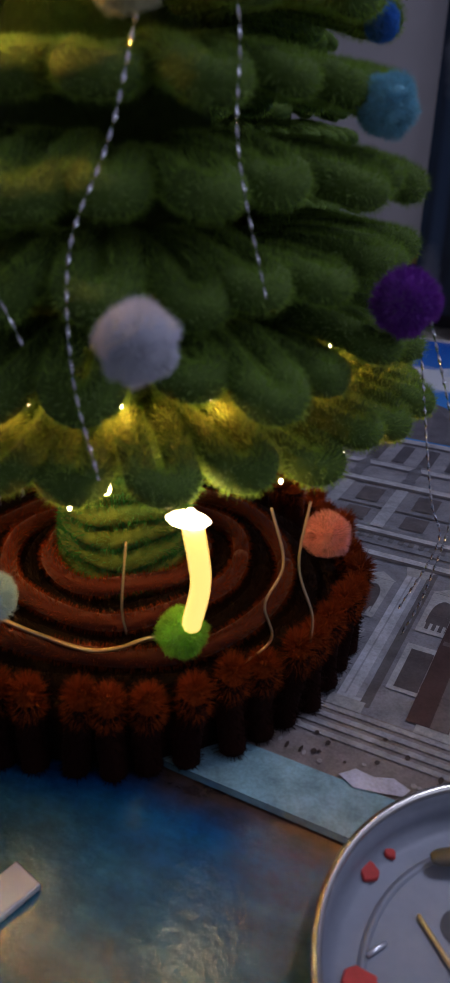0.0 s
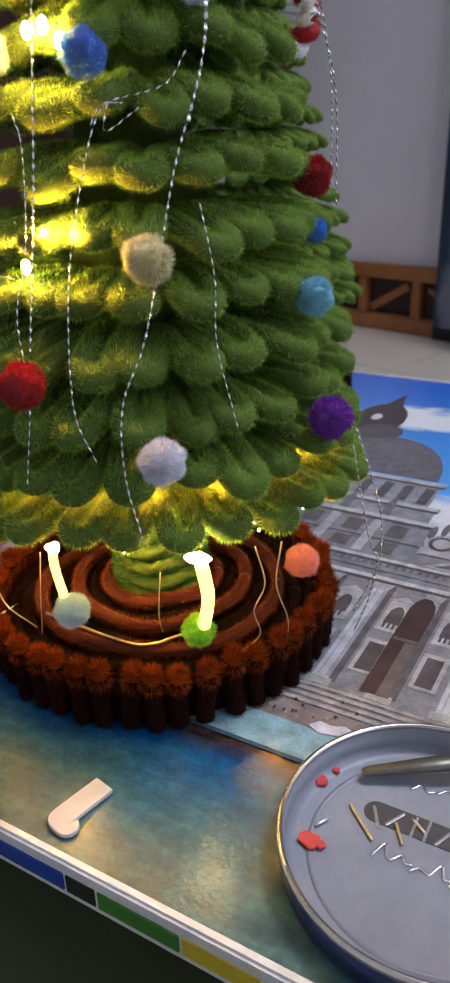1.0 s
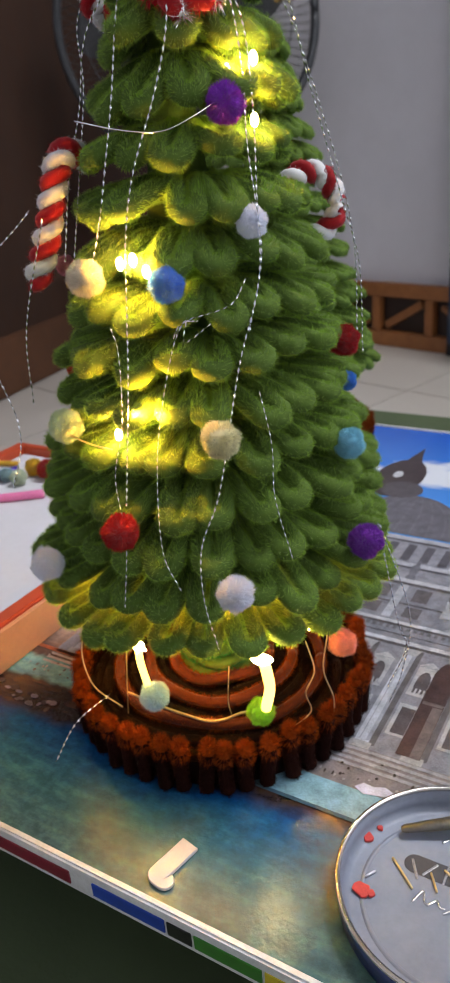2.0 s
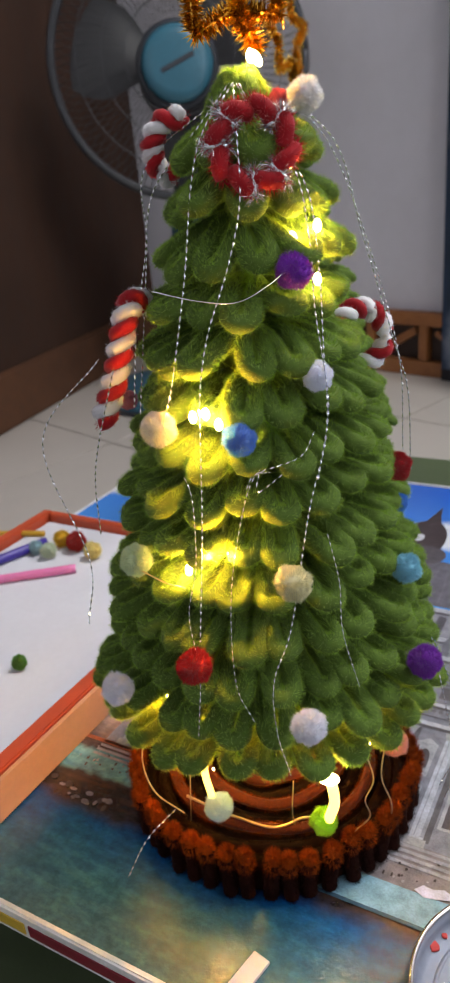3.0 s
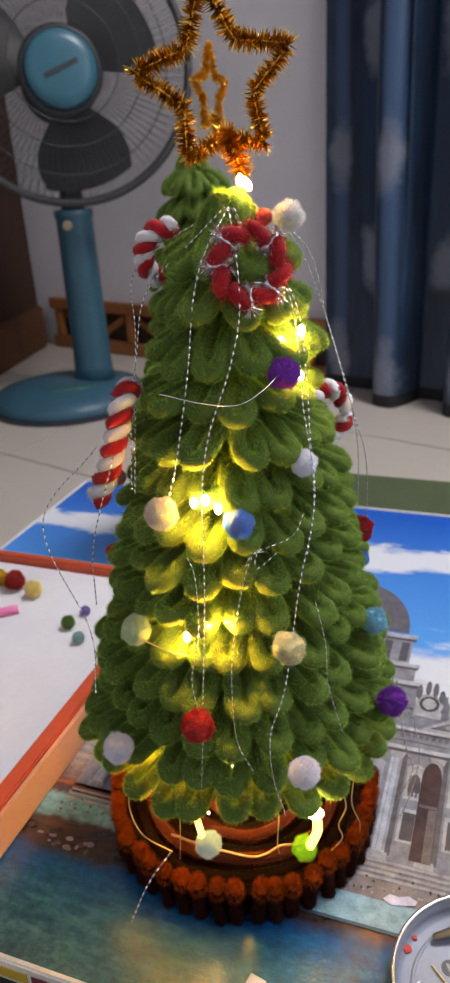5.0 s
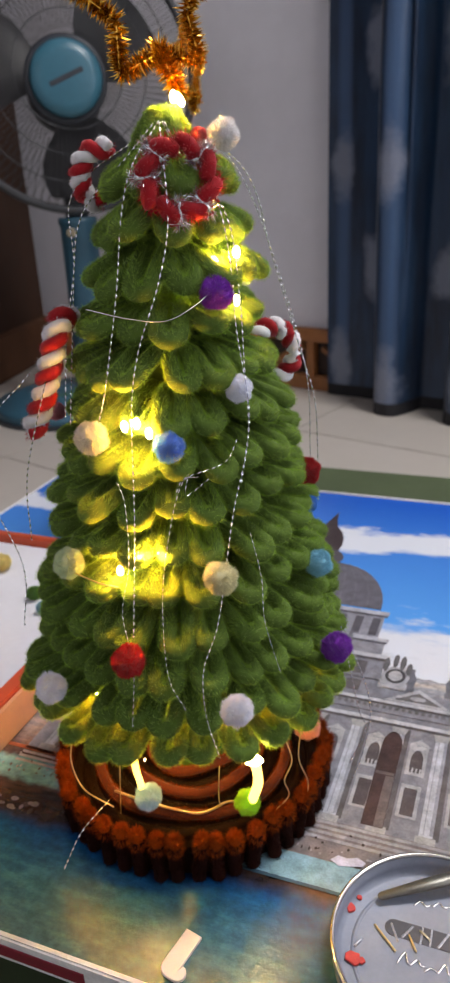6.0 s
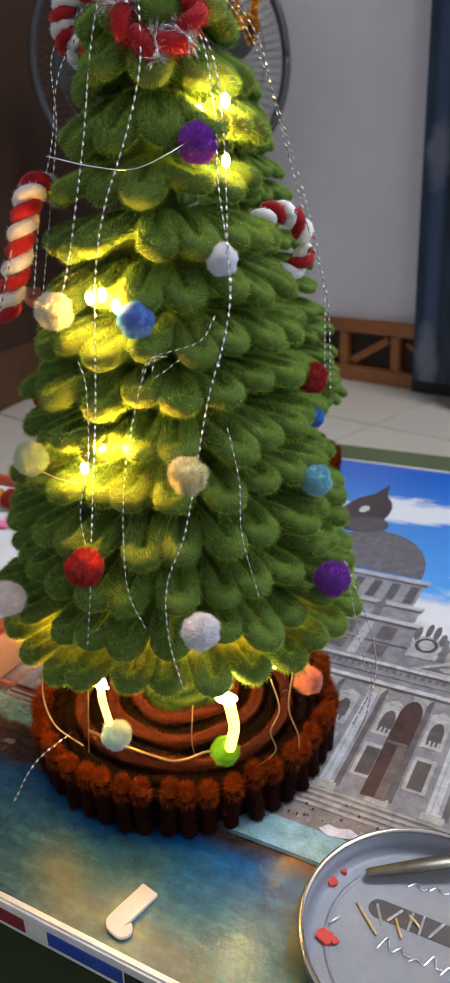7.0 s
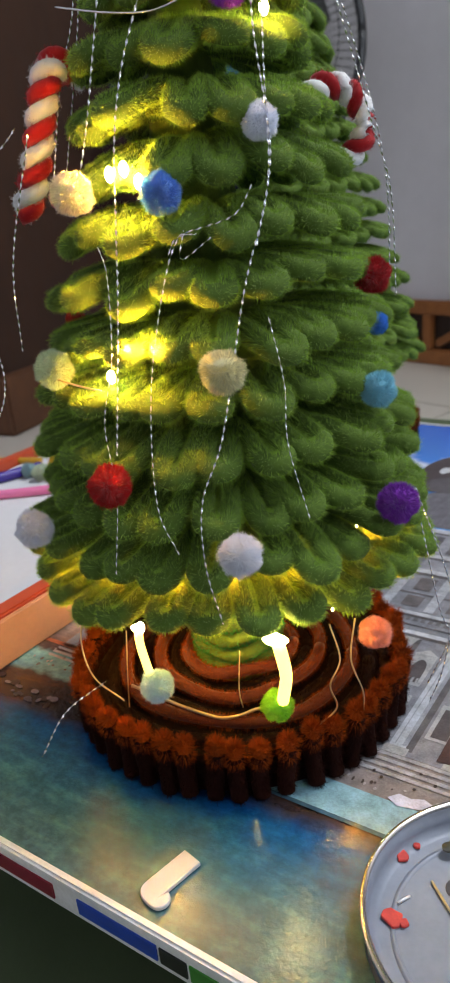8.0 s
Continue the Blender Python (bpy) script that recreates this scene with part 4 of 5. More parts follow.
wall("wall_north", (U0 - 0.12, BACK, FLOOR), (U1 + 0.12, BACK + 0.12, CEILING))
wall("wall_west", (U0 - 0.12, V0, FLOOR), (U0, BACK, CEILING))
# the openings in these two walls are assumed, out of view, for the window lamps
wall("wall_east", (U1, V0, FLOOR), (U1 + 0.12, BACK, CEILING), [(-0.15, 1.25, 0.65, 1.95)])
wall("wall_south", (U0 - 0.12, V0 - 0.12, FLOOR), (U1 + 0.12, V0, CEILING), [(-1.3, 0.3, 1.0, 2.05)])
thing("ceiling", ROOM, "plain white ceiling", "ceiling", kind="structure", data=mesh_from("ceiling", box_bm((U0 - 0.12, V0 - 0.12, CEILING), (U1 + 0.12, BACK + 0.12, CEILING + 0.1)), CEIL))
lamp = thing("ceiling_lamp", pose(LAMP.x, LAMP.y, CEILING), "round white ceiling lamp", "lamp")
part("frame", lathe([(0, -0.0005), (0.30, -0.0005), (0.30, -0.05), (0.285, -0.055), (0.285, -0.03), (0, -0.03)], 48), surface("lamp_frame", (0.75, 0.75, 0.75), 0.4), lamp)
part("diffuser", lathe([(0, -0.031), (0.284, -0.031), (0.27, -0.05), (0, -0.058)], 48), glow("lamp_diffuser", (1.0, 0.98, 0.97), 3), lamp)
GROUT = surface("tile_joint", (0.32, 0.29, 0.26), 0.9)
TILE = surface("cream_floor_tile", (0.53, 0.49, 0.44), 0.3, 0, 0.05, 3)
floor = thing("floor", ROOM, "cream glazed floor tiles with thin joints", "floor", kind="structure", data=mesh_from("floor", box_bm((U0, V0, FLOOR - 0.1), (U1, BACK, FLOOR - 0.004)), GROUT))
tile_mesh = mesh_from("tile", box_bm((0.0015, 0.0015, -0.0045), (0.3985, 0.3985, 0.0), 0.0012), TILE)
for i in range(10):
    for j in range(8):
        u, v = U0 + 0.4 * i, V0 + 0.4 * j
        if u + 0.4 < U1 + 0.2 and v + 0.4 <= BACK + 0.12:
            child("tile", tile_mesh, floor, pose(u, v, FLOOR))

# carved wooden skirting along the back wall
skirt = thing("baseboard", ROOM, "carved orange-brown wooden skirting with openwork", "skirting", kind="structure")
# near-black backing: shade inside the openwork, put into its colour
part("backing", box_bm((-1.75, BACK - 0.006, FLOOR), (1.2, BACK - 0.001, FLOOR + 0.135)), RECESS_SHADE, skirt)
part("rail", box_bm((-1.75, BACK - 0.03, FLOOR + 0.112), (1.2, BACK - 0.007, FLOOR + 0.142), 0.003), WOOD2, skirt)
part("rail", box_bm((-1.75, BACK - 0.03, FLOOR), (1.2, BACK - 0.007, FLOOR + 0.034), 0.003), WOOD2, skirt)
post = mesh_from("post", box_bm((-0.011, -0.028, 0.0345), (0.011, -0.0075, 0.1115), 0.002), WOOD2)
slat = mesh_from("slat", box_bm((-0.056, -0.022, -0.009), (0.056, -0.0085, 0.009), 0.002, pose(0, 0, 0.073, 0, -30, 0)), WOOD2)
slat_b = mesh_from("slat", box_bm((-0.05, -0.0225, -0.006), (0.05, -0.009, 0.006), 0.002, pose(0, 0, 0.073, 0, 30, 0)), WOOD2)
for k in range(21):
    u = -1.72 + 0.14 * k
    child("post", post, skirt, pose(u, BACK, FLOOR))
    child("slat", slat if k % 2 else slat_b, skirt, pose(u + 0.07, BACK, FLOOR))

# wooden door leaf standing open at the left
door = thing("door_1", ROOM @ pose(-1.80, 1.40, FLOOR, 0, 0, -64), "brown wooden panelled door standing open", "door", kind="structure")
part("leaf", box_bm((0, -0.02, 0.02), (0.95, 0.02, 1.98), 0.003), WOOD, door)
for z0, z1 in ((0.0, 0.12), (0.95, 1.1), (1.85, 2.0)):
    part("rail", box_bm((-0.005, -0.032, z0), (0.955, 0.032, z1), 0.006), RAILWOOD if z0 == 0 else WOOD, door)

# ---- curtain ----
def curtain():
    ob = thing("curtain", pose(0.315, 1.50, FLOOR, 0, 0, -45), "dark blue curtain with pale printed blots", "curtain")
    m, nt, b = nodes_of("blue_curtain_cloth")
    vec = coords(nt)
    sep = nt.nodes.new("ShaderNodeSeparateXYZ")
    nt.links.new(vec, sep.inputs[0])
    wob = noise_of(nt, 14, 4, 0.65)

    def wave(axis, period, shift):
        a = add(nt, "ShaderNodeMath")
        a.operation = "MULTIPLY_ADD"
        nt.links.new(sep.outputs[axis], a.inputs[0])
        a.inputs[1].default_value, a.inputs[2].default_value = 2 * math.pi / period, shift
        w = add(nt, "ShaderNodeMath")
        w.operation = "COSINE"
        nt.links.new(a.outputs[0], w.inputs[0])
        return w.outputs[0]

    mul = add(nt, "ShaderNodeMath")
    mul.operation = "MULTIPLY"
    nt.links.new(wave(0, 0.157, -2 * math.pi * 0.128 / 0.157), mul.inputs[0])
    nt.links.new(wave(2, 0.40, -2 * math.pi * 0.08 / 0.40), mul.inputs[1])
    su = add(nt, "ShaderNodeMath")
    su.operation = "MULTIPLY_ADD"
    nt.links.new(wob, su.inputs[0])
    su.inputs[1].default_value = 1.5
    nt.links.new(mul.outputs[0], su.inputs[2])
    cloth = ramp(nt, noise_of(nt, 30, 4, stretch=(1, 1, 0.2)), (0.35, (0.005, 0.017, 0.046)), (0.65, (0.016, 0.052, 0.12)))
    mr = nt.nodes.new("ShaderNodeMapRange")
    mr.inputs[1].default_value, mr.inputs[2].default_value = 1.15, 1.65
    nt.links.new(su.outputs[0], mr.inputs[0])
    # lighter blue on every fold crest: satin sheen put into the cloth colour
    crest_sheen = nt.nodes.new("ShaderNodeMapRange")
    crest_sheen.inputs[1].default_value, crest_sheen.inputs[2].default_value, crest_sheen.inputs[4].default_value = 0.72, 0.97, 0.75
    nt.links.new(wave(0, 0.157, -2 * math.pi * 0.133 / 0.157), crest_sheen.inputs[0])
    cloth = mix_colour(nt, crest_sheen.outputs[0], cloth, (0.055, 0.12, 0.25))
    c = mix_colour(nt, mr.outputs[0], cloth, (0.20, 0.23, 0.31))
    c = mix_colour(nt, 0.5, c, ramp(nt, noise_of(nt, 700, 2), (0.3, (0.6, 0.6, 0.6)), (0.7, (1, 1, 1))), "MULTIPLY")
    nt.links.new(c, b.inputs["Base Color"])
    b.inputs["Roughness"].default_value = 0.34
    b.inputs["Sheen Weight"].default_value = 0.1
    bump(nt, b, noise_of(nt, 900, 2), 0.4, 0.0005)
    dark = surface("curtain_gap_shade", (0.012, 0.012, 0.016), 0.7)

    def folded(name, z0, z1, rows, material, label=""):
        cols, v, f = 330, [], []
        for side in (0, 1):
            for j in range(rows + 1):
                z = z0 + (z1 - z0) * j / rows
                for i in range(cols + 1):
                    x = -0.060 + 1.03 * i / cols
                    d = (x - 0.128 + 0.0785) % 0.157 - 0.0785 + 0.005 * math.sin(z * 3 + 40 * (x // 0.157))
                    half = 0.040 + 0.006 * math.exp(-z / 0.12)
                    fold = max(0.0, 1 - (abs(d) / half) ** 3) ** 0.6 if x > 0.05 else 0.0
                    y = 0.085 - 0.09 * fold + 0.004 * math.sin(31 * x + 3 * z)
                    v.append((x, y + 0.0025 * side, z))
        for side in (0, 1):
            o = side * (rows + 1) * (cols + 1)
            for j in range(rows):
                for i in range(cols):
                    k = o + j * (cols + 1) + i
                    q = (k, k + 1, k + cols + 2, k + cols + 1)
                    f.append(q if side == 0 else q[::-1])
        return child(name, mesh_of(name, v, f, [material], smooth=[True] * len(f)), ob, None, label)

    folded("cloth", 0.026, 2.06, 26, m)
    # near-black strip stands for the shaded gap between cloth and floor
    folded("hem", 0.0005, 0.0255, 2, dark, "dark strip in place of the shaded gap above the floor")
    return ob


curtain()

# ---- fan ----
def fan():
    blue = surface("fan_blue_plastic", (0.035, 0.14, 0.20), 0.35, 0, 0.1, 12)
    dull = surface("fan_pole_blue", (0.035, 0.11, 0.165), 0.4, 0, 0.12, 12)
    dark = surface("fan_dark_plastic", (0.03, 0.035, 0.045), 0.45, 0, 0.15, 12)
    grid = surface("fan_cage_wire", (0.06, 0.063, 0.07), 0.4, 0.3, 0.1, 20)
    ob = thing("standing_fan", pose(-0.195, 1.66, FLOOR, 0, 0, 0), "blue standing electric fan with a wire cage", "fan")
    part("base", lathe([(0, 0.0), (0.165, 0.0), (0.172, 0.012), (0.165, 0.03), (0.12, 0.042), (0.05, 0.05), (0, 0.051)], 64), dull, ob, m=pose(-0.06, -0.02, 0), smooth=True)
    part("base_panel", lathe([(0, 0.0505), (0.045, 0.0505), (0.043, 0.0545), (0, 0.055)], 40), surface("fan_panel_green", (0.03, 0.12, 0.10), 0.4), ob, m=pose(-0.055, -0.065, -0.006, -4, 0, 0) @ Matrix.Diagonal((1.3, 0.8, 1, 1)))
    part("foot_ring", lathe([(0.16, -0.0), (0.178, 0.0), (0.178, 0.008), (0.16, 0.008), (0.16, 0.0)], 64), dark, ob, m=pose(-0.06, -0.02, 0.0005))
    part("lower_pole", lathe([(0, 0.04), (0.046, 0.04), (0.042, 0.08), (0.038, 0.39), (0.041, 0.395), (0.041, 0.408), (0, 0.41)], 40), dull, ob, smooth=True)
    part("knob", lathe([(0, 0), (0.010, 0), (0.009, 0.012), (0, 0.013)], 20), surface("fan_knob", (0.35, 0.3, 0.2), 0.4), ob, m=pose(-0.012, -0.037, 0.380, 90, 0, 0))
    part("upper_pole", lathe([(0, 0.40), (0.024, 0.40), (0.022, 0.56), (0, 0.57)], 32), dark, ob, smooth=True)
    H = Vector((0.014, -0.06, 0.652))
    head = pose(*H, 90 - 6, 0, 8)
    cage = head @ pose(0.006, 0.014, 0)
    part("motor_housing", lathe([(0, -0.14), (0.05, -0.135), (0.075, -0.10), (0.07, -0.03), (0, -0.03)], 40), dark, ob, m=head, smooth=True)
    part("hub_cover", lathe([(0, 0.056), (0.045, 0.0555), (0.062, 0.052), (0.067, 0.045), (0.067, 0.038), (0, 0.038)], 56), blue, ob, "round light blue hub cover", head, True)
    part("hub_mark", box_bm((-0.034, -0.0045, 0.0555), (0.034, 0.0045, 0.0572), 0.001, pose(0, 0, 0, 0, 0, 22)), dark, ob, "", head)
    part("hub_ring", lathe([(0.067, 0.040), (0.078, 0.036), (0.078, 0.026), (0.067, 0.026), (0.067, 0.040)], 56), dark, ob, "", head, True)
    R = 0.243
    rings = []
    for r, z in ((R, 0.0), (R * 0.985, 0.012), (R * 0.8, 0.034), (R * 0.6, 0.043), (R * 0.42, 0.045)):
        a = np.linspace(0, 2 * math.pi, 97)
        tv, tf = tube_arrays(np.stack([r * np.cos(a), r * np.sin(a), np.full(97, z)], 1), 0.0085 if r == R else 0.0011, 6)
        rings.append((tv, tf, [0] * len(tf)))
    v, f, s = joined(rings)
    child("cage_ring", mesh_of("cage_ring", v, f, [grid], smooth=[True] * len(f)), ob, cage)
    wires = []
    for k in range(96):
        a = 2 * math.pi * k / 96
        for sign in (1, -1):
            p = []
            for r, z in ((0.07, 0.044), (0.12, 0.045), (0.17, 0.038), (0.21, 0.022), (R, 0.0)):
                aa = a + sign * 0.55 * (r - 0.07) * 1.2
                p.append((r * math.cos(aa), r * math.sin(aa), z if sign == 1 else -z * 1.9 - 0.002))
            tv, tf = tube_arrays(np.array(p), 0.0006, 4)
            wires.append((tv, tf, [0] * len(tf)))
    v, f, s = joined(wires)
    tagged(child("cage_grille", mesh_of("cage_grille", v, f, [grid]), ob, cage), kind="stuff")
    blade_mat = surface("fan_blade_grey", (0.06, 0.06, 0.066), 0.4, 0, 0.1, 10)
    for k in range(3):
        bm = bmesh.new()
        g = []
        for i in range(9):
            r = 0.05 + 0.155 * i / 8
            half = 0.35 + 0.28 * math.sin(math.pi * (i + 1) / 10)
            g.append([bm.verts.new((r * math.cos(t), r * math.sin(t), 0.02 * (t / half) - 0.03 - 0.02)) for t in np.linspace(-half, half, 9)])
        for p, q in zip(g, g[1:]):
            for i in range(8):
                bm.faces.new((p[i], p[i + 1], q[i + 1], q[i]))
        bmesh.ops.solidify(bm, geom=bm.faces[:], thickness=0.002)
        part("blade", bm, blade_mat, ob, "", head @ pose(0, 0, 0.02, 0, 0, 120 * k + 40), True)
    return ob


fan()

# ---- green bench behind the table ----
bench = thing("low_platform", TABLE, "low olive-green platform under the table", "platform")
BGREEN = surface("olive_green_cover", (0.06, 0.085, 0.036), 0.75, 0, 0.12, 20, 0.0003, 300)
part("top", box_bm((-0.19, -0.42, -0.09), (0.62, 0.520, -0.06), 0.006), BGREEN, bench)
part("body", box_bm((-0.17, -0.40, FLOOR), (0.60, 0.50, -0.0902), 0.004), BGREEN, bench)

# ---- tray ----
tray = thing("box_tray", TABLE, "shallow peach box with a red-orange border", "box")
PEACH = surface("peach_card", (0.62, 0.33, 0.20), 0.6, 0, 0.08, 60, 0.00015, 500)
ORANGE = surface("red_orange_card", (0.52, 0.075, 0.025), 0.5, 0, 0.1, 60)
A0, A1, B0, B1, H = -0.252, -0.0885, -0.075, 0.150, 0.019
part("bottom", box_bm((A0 + 0.002, B0 + 0.002, 0.0006), (A1 - 0.002, B1 - 0.002, 0.0120)), PEACH, tray)
for lo, hi in (((A0, B0), (A0 + 0.002, B1)), ((A1 - 0.002, B0), (A1, B1)), ((A0 + 0.0021, B0), (A1 - 0.0021, B0 + 0.002)), ((A0 + 0.0021, B1 - 0.002), (A1 - 0.0021, B1))):
    part("side", box_bm((*lo, 0.0004), (*hi, H), 0.0006), PEACH, tray)
for lo, hi in (((A0 + 0.0022, B0 + 0.0022), (A0 + 0.010, B1 - 0.0022)), ((A1 - 0.0105, B0 + 0.0022), (A1 - 0.0022, B1 - 0.0022)), ((A0 + 0.0102, B0 + 0.0022), (A1 - 0.0107, B0 + 0.010)), ((A0 + 0.0102, B1 - 0.008), (A1 - 0.0107, B1 - 0.0022))):
    part("border", box_bm((*lo, 0.0125), (*hi, H + 0.0012), 0.0008), ORANGE, tray, "red-orange border strip")
paper = thing("paper_sheet", TABLE, "white paper lining lying in the box", "paper", data=mesh_from("paper_sheet", box_bm((A0 + 0.0112, B0 + 0.0112, 0.0122), (A1 - 0.0118, B1 - 0.0092, 0.0150), 0.0004), surface("white_paper", (0.66, 0.66, 0.70), 0.7, 0, 0.05, 30)))



def tray_pom(w, r, key, *colours, label=""):
    return pom((w[0], w[1], 0.0150 + r * 0.85), r, key, *colours, label=label, group="pom-poms in the box")


tray_pom((-0.152, 0.374), 0.0072, "tray_red", (0.5, 0.02, 0.015), label="red pom-pom on the paper")
tray_pom((-0.163, 0.381), 0.0062, "tray_yellow", (0.7, 0.48, 0.03), label="yellow pom-pom on the paper")
tray_pom((-0.139, 0.362), 0.0062, "tray_cream", (0.75, 0.66, 0.3), label="cream yellow pom-pom on the paper")
tray_pom((-0.168, 0.366), 0.0058, "tray_straw", (0.75, 0.68, 0.35), (0.5, 0.68, 0.7), label="straw and pale blue pom-pom on the paper")
tray_pom((-0.178, 0.372), 0.005, "tray_mint", (0.45, 0.65, 0.7), label="pale blue pom-pom on the paper")
tray_pom((-0.151, 0.2505), 0.0042, "tray_green", (0.12, 0.3, 0.04), label="small green pom-pom on the paper")
tray_pom((-0.114, 0.322), 0.0045, "tray_green", (0.12, 0.3, 0.04), label="small green pom-pom on the paper")
tray_pom((-0.105, 0.334), 0.0034, "tray_lilac", (0.3, 0.25, 0.6), label="small lilac pom-pom on the paper")
tray_pom((-0.107, 0.306), 0.004, "tray_aqua", (0.4, 0.62, 0.68), label="small aqua pom-pom on the paper")


def stick(name, a, b, r, colour, label):
    a, b = Vector(a), Vector(b)
    return thing(name, None, label, "pen", data=tube(name, [a, a.lerp(b, 0.33), a.lerp(b, 0.66), b], r, surface(name + "_plastic", colour, 0.35, 0, 0.08, 100), 0.004, 12))


stick("pink_stick", (-0.146, 0.345, 0.0176), (-0.208, 0.333, 0.0176), 0.0026, (0.75, 0.2, 0.42), "pink stick lying on the paper")
stick("blue_pen", (-0.174, 0.382, 0.0182), (-0.215, 0.345, 0.0182), 0.0031, (0.05, 0.03, 0.3), "dark blue pen lying on the paper")
stick("yellow_stick", (-0.18, 0.397, 0.0170), (-0.22, 0.402, 0.0170), 0.0019, (0.55, 0.3, 0.02), "thin yellow stick lying on the paper")


# ---- tin lid and bits ----

LIDC = (0.0438, 0.0943)
TIN = surface("brushed_tin", (0.22, 0.245, 0.31), 0.48, 0.15, 0.12, 60, 0.00002, 500)
TIN_RIM = surface("tin_rim", (0.62, 0.60, 0.58), 0.22, 0.95, 0.1, 80)
# dark blue carries the blue-teal shade on the lid's outer side
TIN_BLUE = surface("shaded_blue_tin", (0.03, 0.05, 0.16), 0.3, 0.3, 0.1, 60)
lid = thing("tin_lid", pose(*LIDC, 0, 0, 0, -26), "round silver tin lid lying upside down", "tin lid")
part("pan", lathe([(0, 0.0012), (0.0300, 0.0012), (0.0318, 0.0018), (0.0326, 0.0035), (0.0329, 0.0078), (0.0333, 0.0078), (0.0331, 0.003), (0.0322, 0.0006), (0, 0.0005)], 96), TIN, lid, smooth=True)
part("skirt", lathe([(0.0331, 0.0075), (0.03335, 0.0075), (0.0334, 0.0006), (0.0331, 0.0006), (0.0331, 0.0075)], 96), TIN_BLUE, lid, "dark blue outer skirt", smooth=True)
part("rolled_rim", lathe([(0.0335 + 0.0008 * math.cos(a), 0.0083 + 0.0008 * math.sin(a)) for a in np.linspace(0, 2 * math.pi, 13)], 96), TIN_RIM, lid, smooth=True)
part("raised_ring", lathe([(0.0262, 0.0012), (0.0266, 0.0016), (0.0272, 0.0016), (0.0276, 0.0012)], 96), TIN, lid, smooth=True)
# unreadable stamped script and block marks
script = []
for k in range(6):
    x = -0.012 + 0.0042 * k
    script.append(tube_arrays(glide([(x, -0.006 + 0.001 * (k % 2), 0.0014), (x + 0.0018, -0.0015 - 0.0014 * (k % 3), 0.0015), (x + 0.003, -0.0045, 0.0014), (x + 0.0044, -0.0052 + 0.001 * (k % 2), 0.0014)], 0.0005), 0.00036, 6))
v, f, s = joined([(a, b, [0] * len(b)) for a, b in script])
child("stamped_script", mesh_of("stamped_script", v, f, [surface("bright_tin_stamp", (0.85, 0.85, 0.88), 0.2, 0.9)], smooth=[True] * len(f)), lid, None, "raised unreadable stamped script")
bm = bmesh.new()
panel = [bm.verts.new((x, y, 0.00124)) for x, y in arc(-0.0150, 0.0062, 0.0030, 0.0031, 90, 270, 10) + arc(0.0130, 0.0062, 0.0040, 0.0031, -90, 0, 8) + arc(0.0140, 0.0110, 0.0050, 0.0040, 0, 180, 10)[:-1] + [(0.0085, 0.0093)]]
bm.faces.new(panel)
up = bmesh.ops.extrude_face_region(bm, geom=bm.faces[:])["geom"]
bmesh.ops.translate(bm, verts=[g for g in up if isinstance(g, bmesh.types.BMVert)], vec=(0, 0, 0.00014))
bmesh.ops.recalc_face_normals(bm, faces=bm.faces)
part("stamped_panel", bm, surface("dark_tin_panel", (0.085, 0.085, 0.095), 0.4, 0.5, 0.15, 90), lid, "dark grey stamped panel")
for k, (x, y, w, h, rz) in enumerate(((-0.0145, 0.0045, 0.0008, 0.007, 28), (-0.0105, 0.006, 0.0008, 0.006, -30), (-0.006, 0.006, 0.0007, 0.0065, 0), (-0.003, 0.0062, 0.0007, 0.0065, 0), (0.001, 0.0065, 0.0008, 0.007, -25), (0.0055, 0.0066, 0.0008, 0.007, 20), (0.009, 0.0068, 0.0008, 0.007, 0))):
    part("stamped_bar", box_bm((-w / 2, -h / 2, 0.00115), (w / 2, h / 2, 0.0016), 0.0002), MATS["bright_tin_stamp"], lid, "", pose(x, y, 0, 0, 0, rz))
for n, (x, y) in enumerate(((-0.01, 0.0165), (-0.004, 0.0178), (0.003, 0.0172))):
    child("stamped_curl", tube("stamped_curl", [(x, y, 0.0013), (x + 0.002, y + 0.0022, 0.0014), (x + 0.004, y + 0.0008, 0.0014), (x + 0.0055, y + 0.002, 0.0013)], 0.0003, MATS["bright_tin_stamp"], 0.0005), lid)


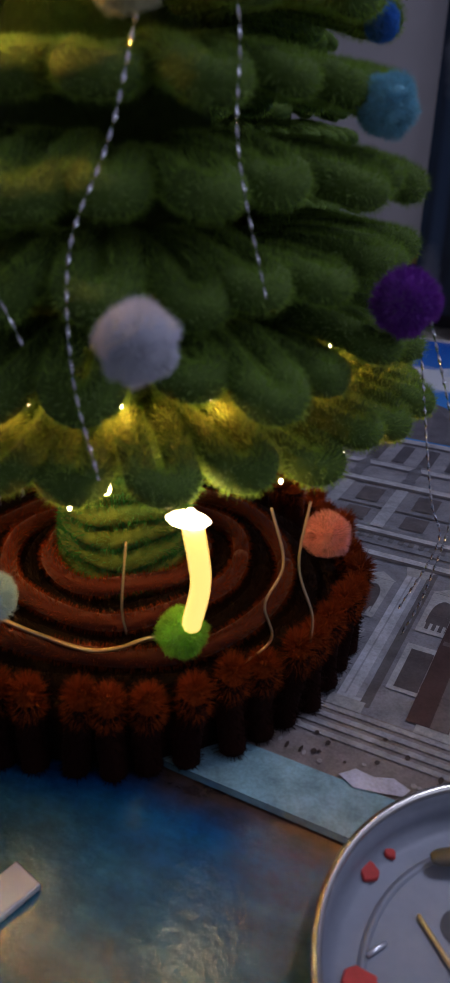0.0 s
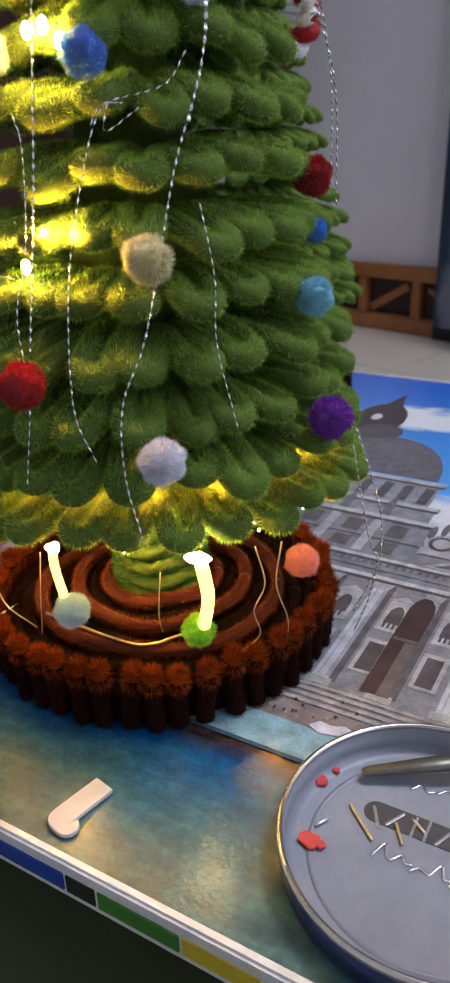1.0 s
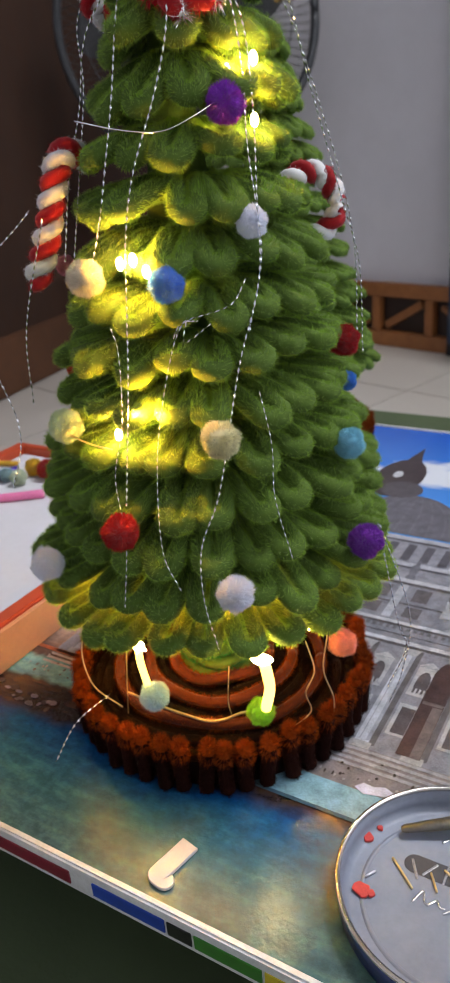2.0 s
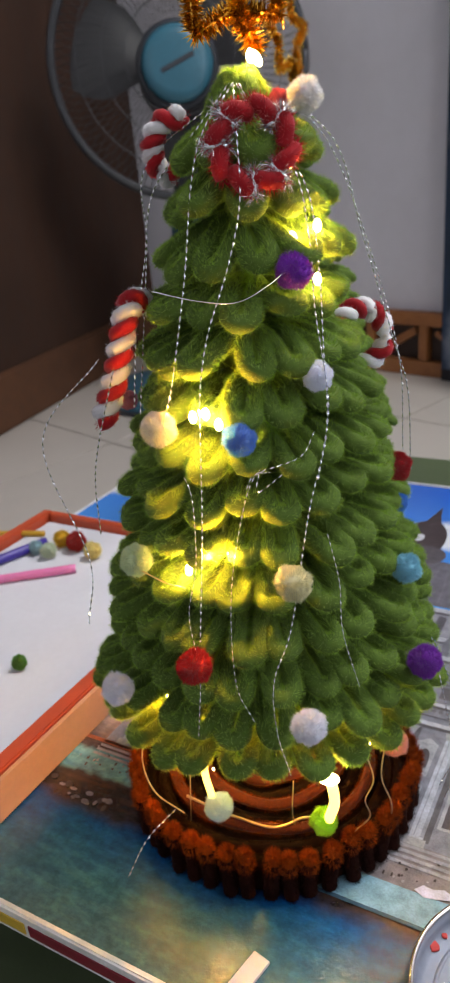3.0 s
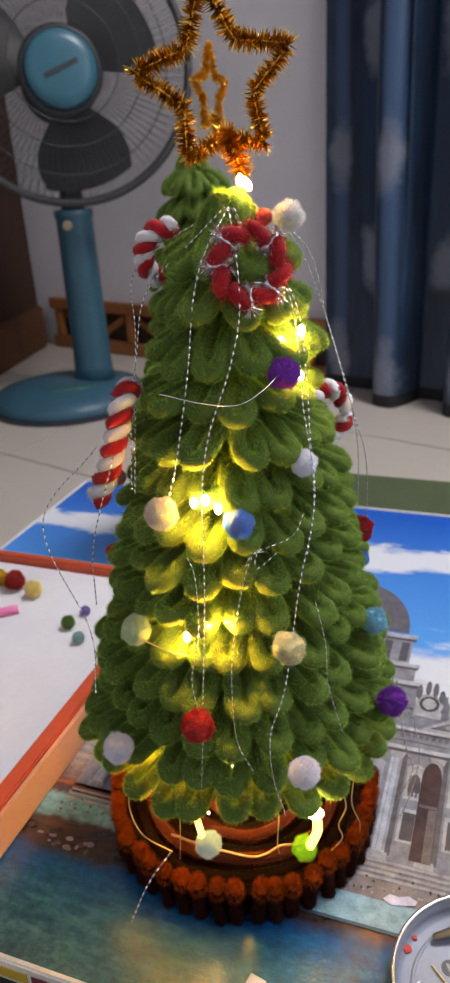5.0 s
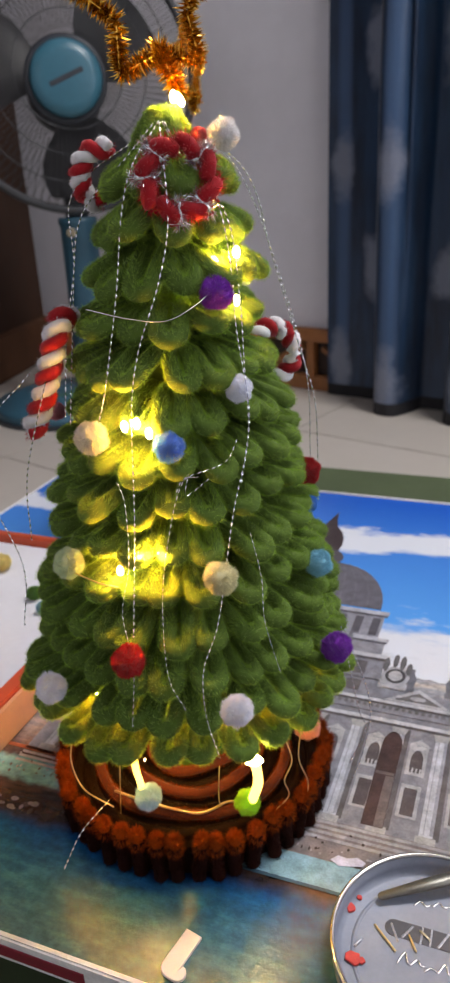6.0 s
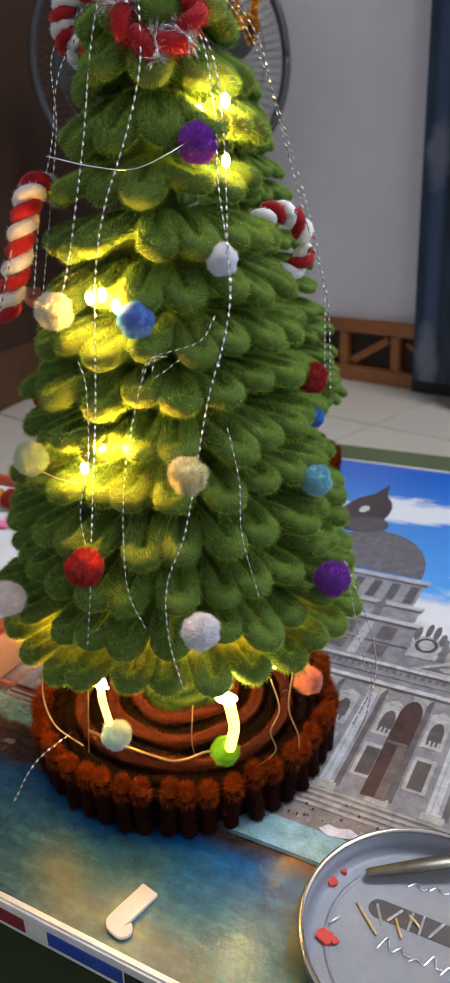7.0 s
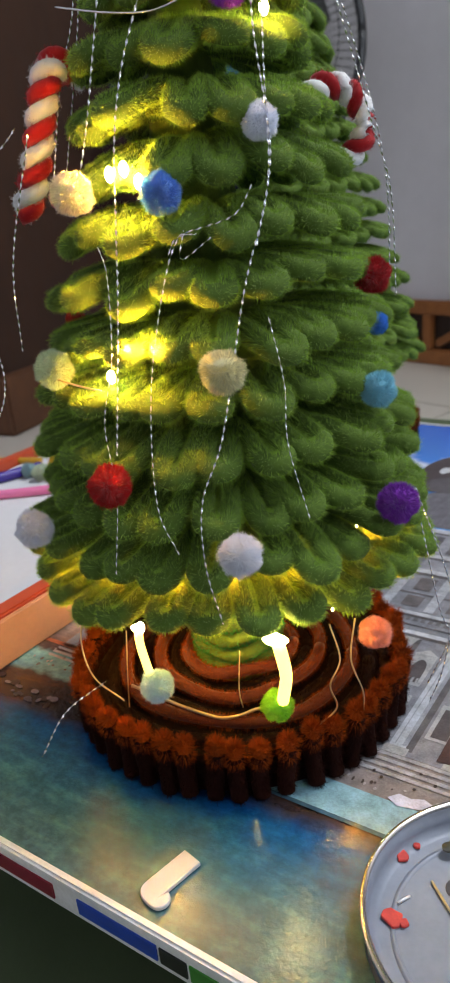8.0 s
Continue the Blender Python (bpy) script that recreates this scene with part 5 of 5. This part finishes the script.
def flake(p, size, label, seed):
    rnd = random.Random(seed)
    bm = bmesh.new()
    ring = [bm.verts.new((size * rnd.uniform(0.6, 1.1) * math.cos(a), size * rnd.uniform(0.6, 1.1) * math.sin(a), 0)) for a in np.linspace(0, 2 * math.pi, 9, endpoint=False)]
    top = bmesh.ops.extrude_face_region(bm, geom=[bm.faces.new(ring)])["geom"]
    bmesh.ops.translate(bm, verts=[g for g in top if isinstance(g, bmesh.types.BMVert)], vec=(0, 0, 0.0009))
    bmesh.ops.recalc_face_normals(bm, faces=bm.faces)
    bmesh.ops.bevel(bm, geom=bm.edges[:], offset=0.0002, segments=1, affect="EDGES")
    thing("red_scrap", pose(p[0], p[1], 0.0014, 0, 0, rnd.uniform(0, 360)), label, "scrap", "red scraps", data=mesh_from("red_scrap", bm, surface("red_scrap_felt", (0.6, 0.06, 0.05), 0.7, 0, 0.2, 300)))


flake((0.0205, 0.1150), 0.0020, "small red felt scrap in the lid", 2)
flake((0.0172, 0.0975), 0.0027, "small red felt scrap in the lid", 5)
flake((0.0195, 0.0962), 0.0015, "small red felt scrap in the lid", 9)
flake((0.0245, 0.1185), 0.0011, "small red felt scrap in the lid", 12)
# pointed metal tool lying in the lid
tool = thing("metal_tool", pose(0.0305, 0.1165, 0.0036, 0, 0, 4), "pointed grey metal tool lying in the lid", "tool")
part("blade", lathe([(0.0009, 0.0), (0.0015, 0.001), (0.0023, 0.016), (0.0027, 0.036), (0.0, 0.0365)], 20), surface("dull_steel", (0.17, 0.17, 0.15), 0.38, 0.8, 0.2, 120), tool, m=pose(0, 0, 0, 0, 84, 0) @ Matrix.Diagonal((0.6, 1.0, 1, 1)), smooth=True)
for n, (x0, y0, x1, y1, c) in enumerate(((0.027, 0.108, 0.031, 0.098, (0.75, 0.6, 0.3)), (0.037, 0.103, 0.0375, 0.097, (0.7, 0.55, 0.28)), (0.0185, 0.1015, 0.0215, 0.1035, (0.7, 0.72, 0.8)), (0.041, 0.104, 0.043, 0.1005, (0.8, 0.7, 0.5)))):
    thing("wire_snip", None, "short thin wire clipping in the lid", "wire clipping", "wire clippings", data=tube("wire_snip", [(x0, y0, 0.0017), ((2 * x0 + x1) / 3, (2 * y0 + y1) / 3, 0.0018), ((x0 + 2 * x1) / 3, (y0 + 2 * y1) / 3, 0.0018), (x1, y1, 0.0017)], 0.00035, surface("snip_metal_" + "abcd"[n], c, 0.3, 0.6), 0.001))

# white plastic hook piece on the table
bm = bmesh.new()
outline = [(-0.0032, 0.0135), (0.0030, 0.0135), (0.0030, 0.0005)] + arc(0.0030, -0.0005, 0.0030, 0.0028, 80, -90, 8) + arc(0.0004, 0.0003, 0.0036, 0.0036, -90, -180, 8)
face = bm.faces.new([bm.verts.new((x, y, 0.0)) for x, y in outline])
up = bmesh.ops.extrude_face_region(bm, geom=[face])["geom"]
bmesh.ops.translate(bm, verts=[g for g in up if isinstance(g, bmesh.types.BMVert)], vec=(0, 0, 0.0013))
bmesh.ops.recalc_face_normals(bm, faces=bm.faces)
bmesh.ops.bevel(bm, geom=bm.edges[:], offset=0.0002, segments=1, affect="EDGES")
thing("plastic_hook", pose(-0.0412, 0.1020, 0.0003, 0, 0, -38), "small white plastic hook piece on the table", "plastic piece", data=mesh_from("plastic_hook", bm, surface("white_plastic", (0.6, 0.58, 0.56), 0.4, 0, 0.05, 200)))
